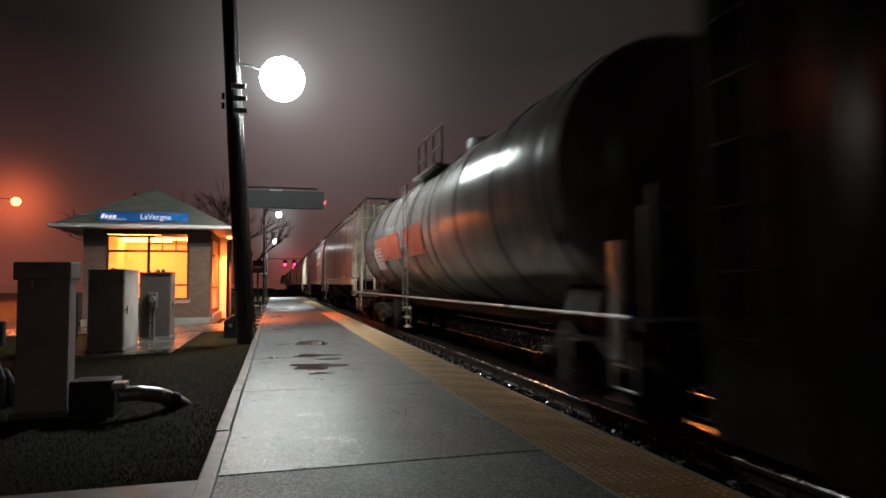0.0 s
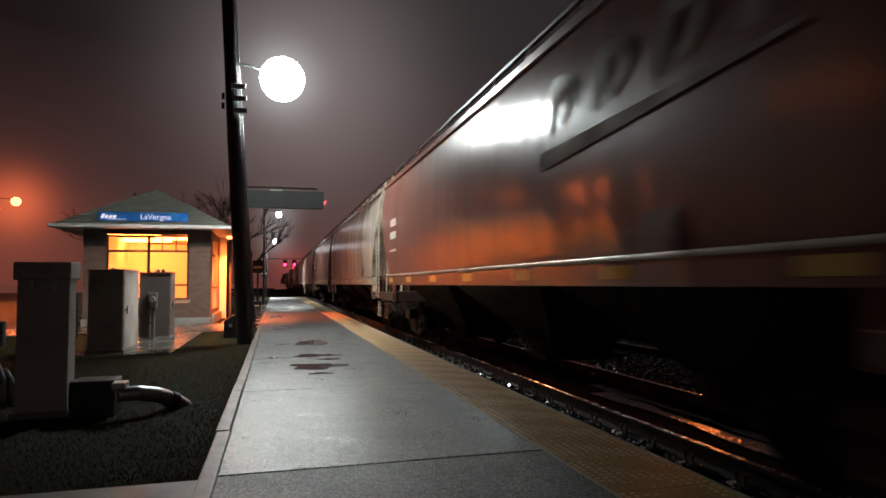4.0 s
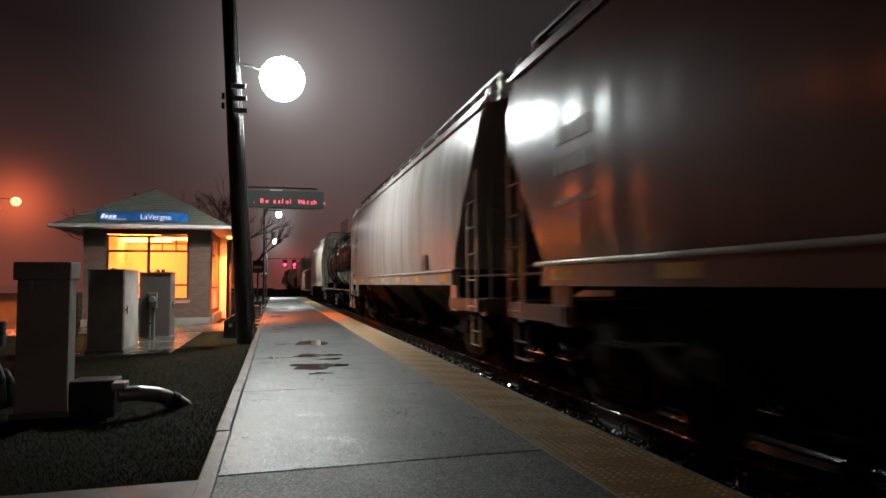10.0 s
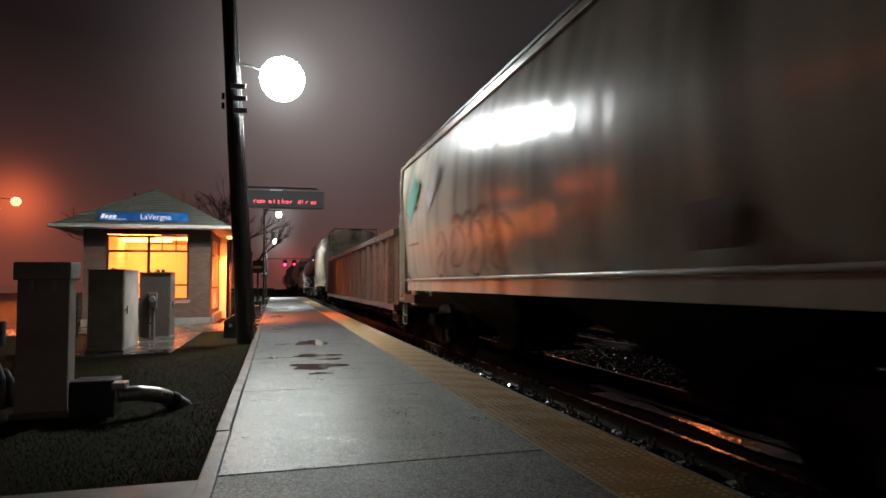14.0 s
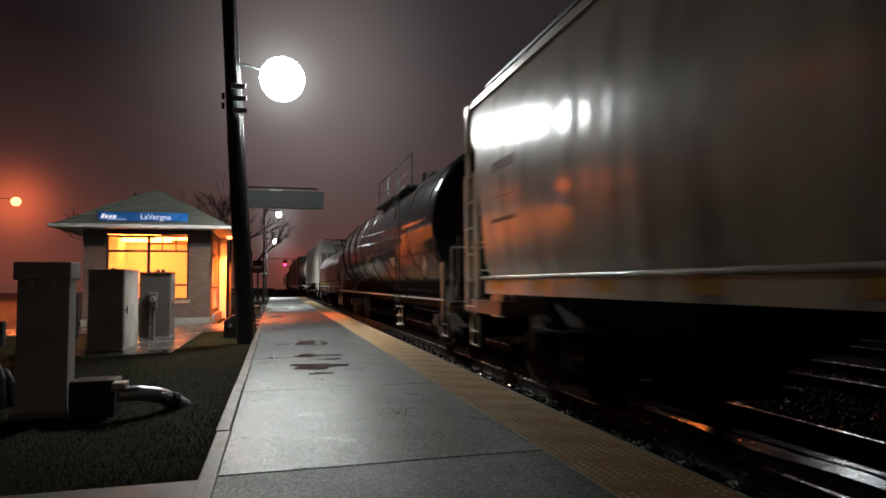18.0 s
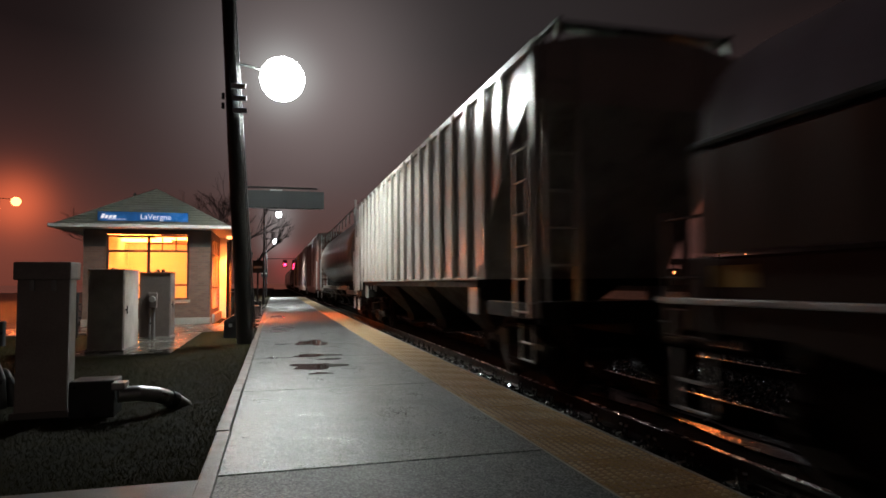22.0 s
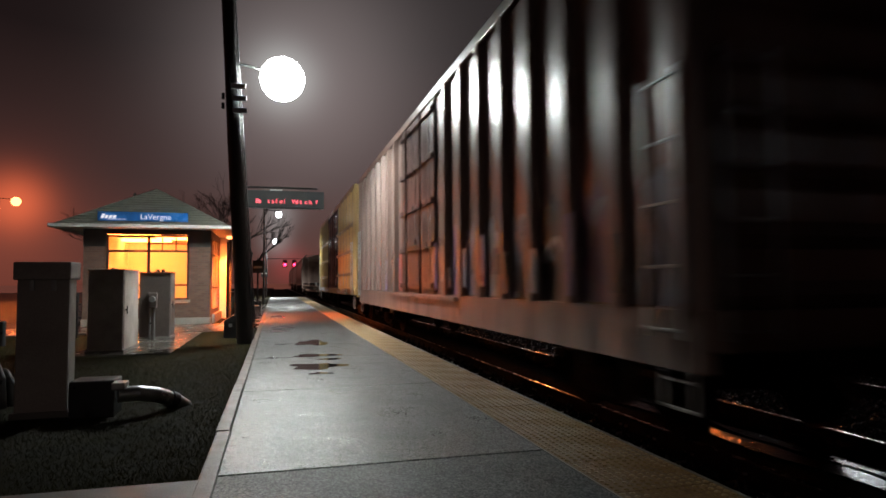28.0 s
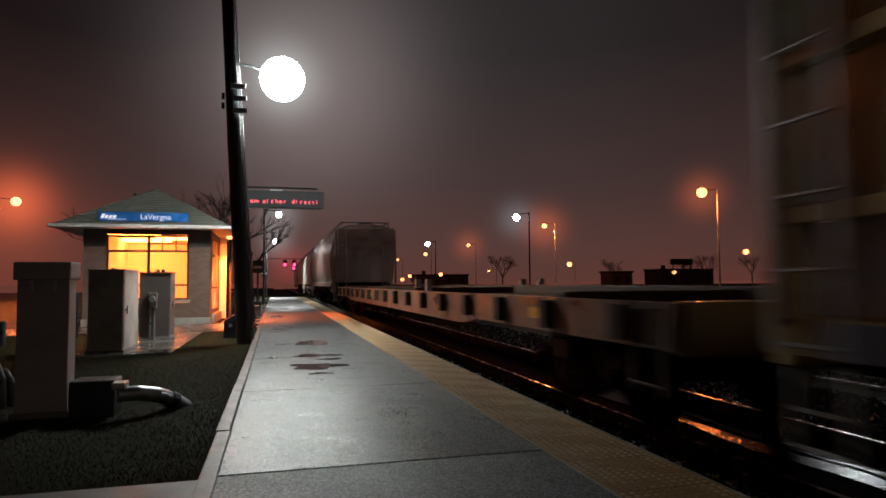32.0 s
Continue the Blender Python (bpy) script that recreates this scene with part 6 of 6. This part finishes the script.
def cylinder_hopper(s0, s1):
    L = s1 - s0
    h = L / 2
    R, zc = 1.55, 2.80
    c = car_thing("cylindrical_hopper", "dark grey cylindrical covered hopper car", "hopper car", s0, s1)
    bm = bmesh.new()
    rings = []
    for e, r, back in ((-1, 0.2, 0.0), (-1, 1.50, 0.0), (-1, R, 0.08), (-1, R, 2.2), (1, R, 2.2), (1, R, 0.08), (1, 1.50, 0.0), (1, 0.2, 0.0)):
        ring = []
        for i in range(40):
            a = i / 40 * 6.2832
            z = zc + r * math.sin(a) * 1.02
            cut = 0.45 + 1.75 * max(0, 1 - (z - (zc - R)) / (2 * R)) ** 1.3 if back < 2 else 0
            ring.append((r * math.cos(a), e * (h - back - cut), z))
        rings.append(ring)
    loft(bm, rings)
    part("shell", bm, CYLGREY, c, smooth=True)
    for side in (-1, 1):
        bm = bmesh.new()
        box(bm, side * 1.47 - 0.05, side * 1.47 + 0.05, -h + 2.3, h - 2.3, 1.13, 1.30, 0.01)
        part("side_sill", bm, SILLGREY, c, "paler grey side sill")
        bm = bmesh.new()
        rod(bm, (side * 1.50, -h + 1.2, 0.92), (side * 1.50, h - 1.2, 0.92), 0.03, 0.03, 8)
        part("train_pipe", bm, GRIME_SHADE, c, "near-black pipe below the sill")
        bm = bmesh.new()
        rod(bm, (side * 1.44, -h + 1.9, 2.12), (side * 1.44, h - 1.9, 2.12), 0.016, 0.018, 6)
        part("side_seam", bm, CYLGREY, c)
        for e in (-1, 1):
            bm = bmesh.new()
            box(bm, side * 1.45 - 0.03, side * 1.45 + 0.03, e * (h - 0.1) - 0.035, e * (h - 0.1) + 0.035, 1.0, 4.5)
            part("corner_post", bm, GREYCAR, c)
            ladder(c, side * 1.47, e * (h - 0.35), 1.0, 2.6, GREYCAR)
            stirrup(c, side * 1.45, e * (h - 0.3), GALV)
            bm = bmesh.new()
            y0, y1 = sorted((e * h, e * (h - 2.5)))
            box(bm, side * 1.46 - 0.06, side * 1.46 + 0.06, y0, y1, 0.98, 1.14, 0.01)
            part("end_side_sill", bm, CYLGREY, c)
    roof_walk(c, h, 1.12, 4.05, 4.52, GREYCAR, 1.6)
    for e in (-1, 1):
        end_ladder(c, -1.1, e * (h - 0.02), 1.1, 4.4, GREYCAR)
        bm = bmesh.new()
        box(bm, -1.42, 1.42, e * h - 0.1, e * h + 0.1, 0.92, 1.15, 0.01)
        part("end_sill", bm, CYLGREY, c)
        bm = bmesh.new()
        box(bm, -0.3, 0.3, min(e * h, e * (h - 3)), max(e * h, e * (h - 3)), 0.75, 1.05)
        part("centre_sill", bm, BOGIE, c)
        bm = bmesh.new()
        loft(bm, [[(x, e * (h - 2.4), 1.1), (x, e * (h - 1.3), 1.1), (x, e * (h - 1.9), 1.9)] for x in (-1.2, 1.2)])
        part("saddle", bm, GRIME_SHADE, c)
        bogie(c, e * (h - 1.8), (s0 + s1) / 2)
    for k in range(6):
        bm = bmesh.new()
        y = -h + 2 + (k + 0.5) * (L - 4) / 6
        rod(bm, (0, y, 4.25), (0, y, 4.42), 0.35, 0.33, 14)
        part("roof_hatch", bm, CYLGREY, c)
    bays(c, h - 2.7, 4, 1.5, GRIME_SHADE, 1.2)
    coupler(c, h, 0.6)
    patch(c, "data_panel", -1.575, -h * 0.45, -h * 0.45 + 1.3, 1.16, 1.27, CARWHITE, "white stencilled panel")


def flat_car(s0, s1):
    L = s1 - s0
    h = L / 2
    c = car_thing("flat_car", "long empty rust-brown flat car with stake pockets", "flat car", s0, s1)
    bm = bmesh.new()
    box(bm, -1.40, 1.40, -h, h, 1.10, 1.16, 0.01)
    part("deck", bm, RUST, c)
    for side in (-1, 1):
        bm = bmesh.new()
        pts = [(-h, 1.24), (-h, 0.88), (-h + 4.5, 0.88), (-h + 5.5, 0.78), (h - 5.5, 0.78), (h - 4.5, 0.88), (h, 0.88), (h, 1.24)]
        loft(bm, [[(x, y, z) for y, z in pts] for x in sorted((side * 1.50, side * 1.40))])
        part("side_sill", bm, RUSTSILL, c, "rust-red side sill")
        for k in range(18):
            y = -h + 0.7 + k * (L - 1.4) / 17
            shared("stake_pocket", "stake", lambda bm: box(bm, -0.07, 0.07, -0.09, 0.09, 0.92, 1.215, 0.01), BOGIE if k % 3 else RUST, c, pose(side * 1.53, y, 0))
        for k in range(6):
            y = -h + 2.2 + k * (L - 4.8) / 5
            patch(c, "reflector", side * 1.506, y, y + 0.5, 1.0, 1.12, CARYELLOW, "yellow reflective strip")
        for e in (-1, 1):
            ladder(c, side * 1.54, e * (h - 0.3), 0.55, 1.25, RUST)
    for y in (-h + 2.2, -h + 9.5, 0.0, h - 9.5, h - 2.2):
        bm = bmesh.new()
        box(bm, -1.35, 1.35, y - 0.14, y + 0.14, 1.16, 1.30, 0.02)
        part("cross_riser", bm, RUST, c)
    for y in (-h + 8.6, -h + 9.6):
        for sx in (-1.25, 1.25):
            bm = bmesh.new()
            box(bm, sx - 0.06, sx + 0.06, y - 0.06, y + 0.06, 1.16, 1.48, 0.01)
            part("stanchion", bm, GALV, c, "grey upright stanchion")
    bm = bmesh.new()
    box(bm, 0.9, 1.3, -h + 0.4, h - 0.4, 1.16, 1.34, 0.02)
    part("guide_rail", bm, RUST, c)
    bm = bmesh.new()
    box(bm, -0.4, 0.4, -h, h, 0.7, 1.1)
    part("centre_sill", bm, BOGIE, c)
    for e in (-1, 1):
        bm = bmesh.new()
        box(bm, -1.45, 1.45, e * h - 0.08, e * h + 0.08, 0.85, 1.25, 0.01)
        part("end_sill", bm, BROWNCAR, c)
        bogie(c, e * (h - 2.4), (s0 + s1) / 2)
    coupler(c, h, 0.5)


def train():
    # stand-in for a dark car of unclear kind; low sill hides the rails behind
    boxcar(-11.2, 3.5, DOORBLACK, "near-black stand-in for the dark first car, built as a boxcar", 1, DOORBLACK, posts=18, belly=False, bottom=0.36, grab=DOORBLACK)
    tank(5.35, 20.7, TANKWHITE, "dirty white tank car with soot streaks and welded bands", 2, over=0.95, cy=-0.45, deck=1.0, ly=0.15, bands=9)
    hopper(22.0, 36.7, FLAT, CREAM, "cream covered hopper car with soot-streaked sides", 3)
    c = hopper(37.7, 53.3, FLAT, REDCAR, "mineral red covered hopper with a white slanted emblem", 4, ink=CARWHITE)
    h = 7.8
    for k in range(4):
        bm = bmesh.new()
        y = -h + 1.5 + k * 0.93
        x = -1.612
        stroke(bm, x, [(y + 0.62, 2.9), (y + 0.55, 3.15), (y + 0.45, 3.4)], 0.16)
        part("emblem_shape", bm, EMBLEM, c, "slanted white emblem shape")
        bm = bmesh.new()
        stroke(bm, x - 0.002, [(y + 0.5, 3.38), (y + 0.2, 3.3), (y + 0.18, 3.1), (y + 0.38, 2.95)], 0.13)
        part("emblem_shape", bm, EMBLEM, c, "slanted white emblem shape")
    bm = bmesh.new()
    loft(bm, [[(x, -h + 1.8, 2.76), (x, -h + 5.1, 2.55), (x, -h + 5.2, 2.74), (x, -h + 1.8, 2.80)] for x in (-1.628, -1.618)])
    part("emblem_shape", bm, EMBLEM, c, "white emblem underline")
    hopper(53.9, 68.9, FLAT, CREAM, "cream covered hopper car with yellow strips on the sill", 5)
    hopper(69.5, 83.8, FLAT, BROWNCAR, "brown covered hopper car with white stencils", 6, ink=CARWHITE)
    hopper(85.0, 99.2, FLAT, REDCAR, "wet red-brown covered hopper car with white stencils", 7, ink=CARWHITE)
    hopper(100.4, 115.6, FLAT, GREYCAR, "light grey covered hopper car with sloped ends", 8)
    tank(116.7, 128.3, TANKBLACK, "short glossy black tank car with a yellow band", 9, over=0.7, R=1.5, zc=2.46, rail_z=1.14, cy=-1.0, ly=-1.0)
    c = hopper(129.5, 142.9, ROUND, CREAM, "cream round-sided hopper with sprayed graffiti", 10, sill=(1.25, 1.45), stripes=False, n_bays=2)
    scrawl(c, -1.628, -0.6, 3.2, 1.5, 2.3, GRAFF[4], 11, 4)
    for k in range(3):
        bm = bmesh.new()
        y = 0.3 + k * 0.6
        stroke(bm, -1.640, [(y, 2.28), (y + 0.12, 2.40), (y + 0.38, 2.42), (y + 0.54, 2.30)], 0.07)
        part("graffiti_line", bm, GRAFF[3], c, "red sprayed graffiti line")
    bm = bmesh.new()
    stroke(bm, -1.652, [(5.3, 2.75), (4.9, 3.05), (4.45, 3.5)], 0.5)
    part("graffiti_fill", bm, GRAFF[5], c, "teal sprayed graffiti shape")
    bm = bmesh.new()
    stroke(bm, -1.652, [(3.6, 2.85), (3.2, 3.1), (2.9, 3.5)], 0.35)
    part("graffiti_fill", bm, GRAFF[2], c, "white sprayed graffiti shape")
    gondola(143.4, 162.4, BROWNCAR, "rusty brown open gondola car with side posts")
    hopper(163.6, 174.6, ROUND, CREAM, "short cream round-sided hopper car", 13, sill=(1.25, 1.45), n_bays=2)
    tank(176.3, 193.0, TANKBLACK, "long glossy black tank car with walkway rails", 14, over=0.6, bands=9, R=1.56, cy=-2.3, deck=2.4, ly=-5.0)
    coil_car(194.0, 206.5)
    hopper(208.9, 224.5, RIBBED, DULLGREY, "weathered grey ribbed covered hopper car", 15, sill=(1.33, 1.45), stripes=False, ribs=17, sill_paint=GRIME_SHADE)
    cylinder_hopper(225.5, 243.2)
    boxcar(244.7, 259.6, BOXRED, "red-brown ribbed boxcar with a sliding door", 16, BOXRED, posts=20)
    c = boxcar(261.2, 278.5, BOXGREY, "weathered ribbed boxcar with a red door and graffiti", 17, BOXDOOR, posts=20, belly=False, top=4.96)
    patch(c, "card_board", -1.66, -5.2, -4.88, 1.5, 1.75, GRAFF[4], "dark routing board")
    bay_paint(c, -1.534, -8.5, -1.7, 8, 1.22, 2.35, [GRAFF[6], GRAFF[1], GRAFF[4], GRAFF[6], GRAFF[2]], 21)
    bay_paint(c, -1.534, 1.7, 8.5, 8, 1.22, 2.2, [GRAFF[3], GRAFF[4], GRAFF[1]], 22)
    post_paint(c, -1.633, -8.53, -1.75, 9, 1.25, 2.1, [GRAFF[6], GRAFF[4], GRAFF[1]], 31)
    c = boxcar(280.0, 297.4, YELLOWCAR, "yellow high boxcar with black double doors and graffiti", 18, DOORBLACK, posts=17, beams=True, door_w=4.4, top=5.04, bottom=0.95)
    step = (17.4 - 0.24) / 16
    bay_paint(c, -1.534, -8.58, -8.58 + 6 * step, 6, 1.22, 2.02, [GRAFF[7], GRAFF[4], GRAFF[0], GRAFF[5], GRAFF[0], GRAFF[0]], 23)
    post_paint(c, -1.634, -8.58 + 2 * step, -8.58 + 6 * step, 5, 1.22, 1.95, [GRAFF[6], GRAFF[0], GRAFF[2], GRAFF[0]], 33)
    bay_paint(c, -1.534, 8.58 - 6 * step, 8.58, 6, 1.22, 2.1, [GRAFF[8], GRAFF[2], GRAFF[6], GRAFF[8], GRAFF[3], GRAFF[2]], 24)
    post_paint(c, -1.634, 8.58 - 6 * step, 8.58 - step, 6, 1.22, 2.0, [GRAFF[2], GRAFF[8], GRAFF[6]], 34)
    for k in range(7):
        patch(c, "graffiti_fill", -1.605, 2.4 + 0.85 * k, 3.22 + 0.85 * k, 1.0 + 0.03 * (k % 3), 1.185, (GRAFF[6], GRAFF[2], GRAFF[8])[k % 3], "sprayed graffiti fill")
    for k in range(5):
        patch(c, "graffiti_fill", -1.605, -6.4 + 0.85 * k, -5.6 + 0.85 * k, 0.98 + 0.03 * (k % 3), 1.185, (GRAFF[0], GRAFF[6], GRAFF[2])[k % 3], "sprayed graffiti fill")
    scrawl(c, -1.606, -6.0, -2.6, 0.99, 1.18, GRAFF[2], 35, 6)
    scrawl(c, -1.606, 2.6, 7.6, 1.0, 1.18, GRAFF[6], 36, 7)
    patch(c, "emblem_shape", -1.538, 5.2, 5.9, 3.0, 3.35, GRAFF[6], "small faded blue and red emblem")
    for r in range(3):
        for k in range(5):
            patch(c, "stencil_bar", -1.62, -1.9 + k * 0.24, -1.9 + k * 0.24 + 0.14, 4.0 - r * 0.3, 4.1 - r * 0.3, EMBLEM)
    flat_car(298.4, 324.2)
    hopper(325.4, 344.0, ROUND, BOXGREY, "dull grey round-sided covered hopper car", 19, sill=(1.25, 1.45), stripes=False)
    hopper(345.2, 360.0, FLAT, GREYCAR, "light grey covered hopper car with sloped ends", 20)
    hopper(361.2, 376.0, FLAT, BROWNCAR, "brown covered hopper car with white stencils", 25, ink=CARWHITE)
    hopper(377.2, 392.0, FLAT, REDCAR, "wet red-brown covered hopper car with white stencils", 26, ink=CARWHITE)


# ---- build ----
ground()
tracks()
platform()
paths()
lawn()
mist_backdrop()
cabinets()
cabinet_clutter()
pole_and_lamp()
far_lamps()
station()
led_sign()
far_things()
train()


def motions():
    for c, mid in CARS:
        walk(c, [(t, pose(TRACK, mid - SPEED * t, RAIL)) for t in (0, 8, 16, 24, 32)])
    for w, y, mid in WHEELS:
        t0 = max(0.0, (mid - 45) / SPEED)
        t1 = min(32.0, (mid + 14) / SPEED)
        rows = []
        if t0 > 0.1:
            rows.append((0, pose(0, y, 0.46)))
        n = max(2, int((t1 - t0) * 15))
        if t1 > t0:
            for k in range(n + 1):
                t = t0 + (t1 - t0) * k / n
                rows.append((t, pose(0, y, 0.46, math.degrees(SPEED * (t - t0) / 0.46))))
        last = rows[-1][1]
        if rows[-1][0] < 31.9:
            rows.append((32, last))
        walk(w, rows)
    for o, i in LED_LETTERS:
        rows = []
        span = LED_W / LED_SPEED
        for start in (5.63, 23.42):
            te = start + i * LED_PITCH / LED_SPEED
            for k in range(-1, 13):
                t = te + k * span / 11
                x = LED_W - LED_SPEED * (t - te)
                if k in (-1, 12):
                    rows.append((te - 0.067 if k < 0 else te + span + 0.067, min(2.3, max(-0.12, x)), 0.035))
                else:
                    rows.append((t, x, -0.003))
        first = (0.0, rows[0][1], 0.035)
        rows = [first] + [r for r in rows if r[0] < 31.98]
        rows.append((32.0, rows[-1][1] - (0.0 if rows[-1][2] > 0 else LED_SPEED * (32 - rows[-1][0])), rows[-1][2]))
        walk(o, [(t, pose(x, yy, 0.11, 90, 0, 0)) for t, x, yy in rows])


motions()
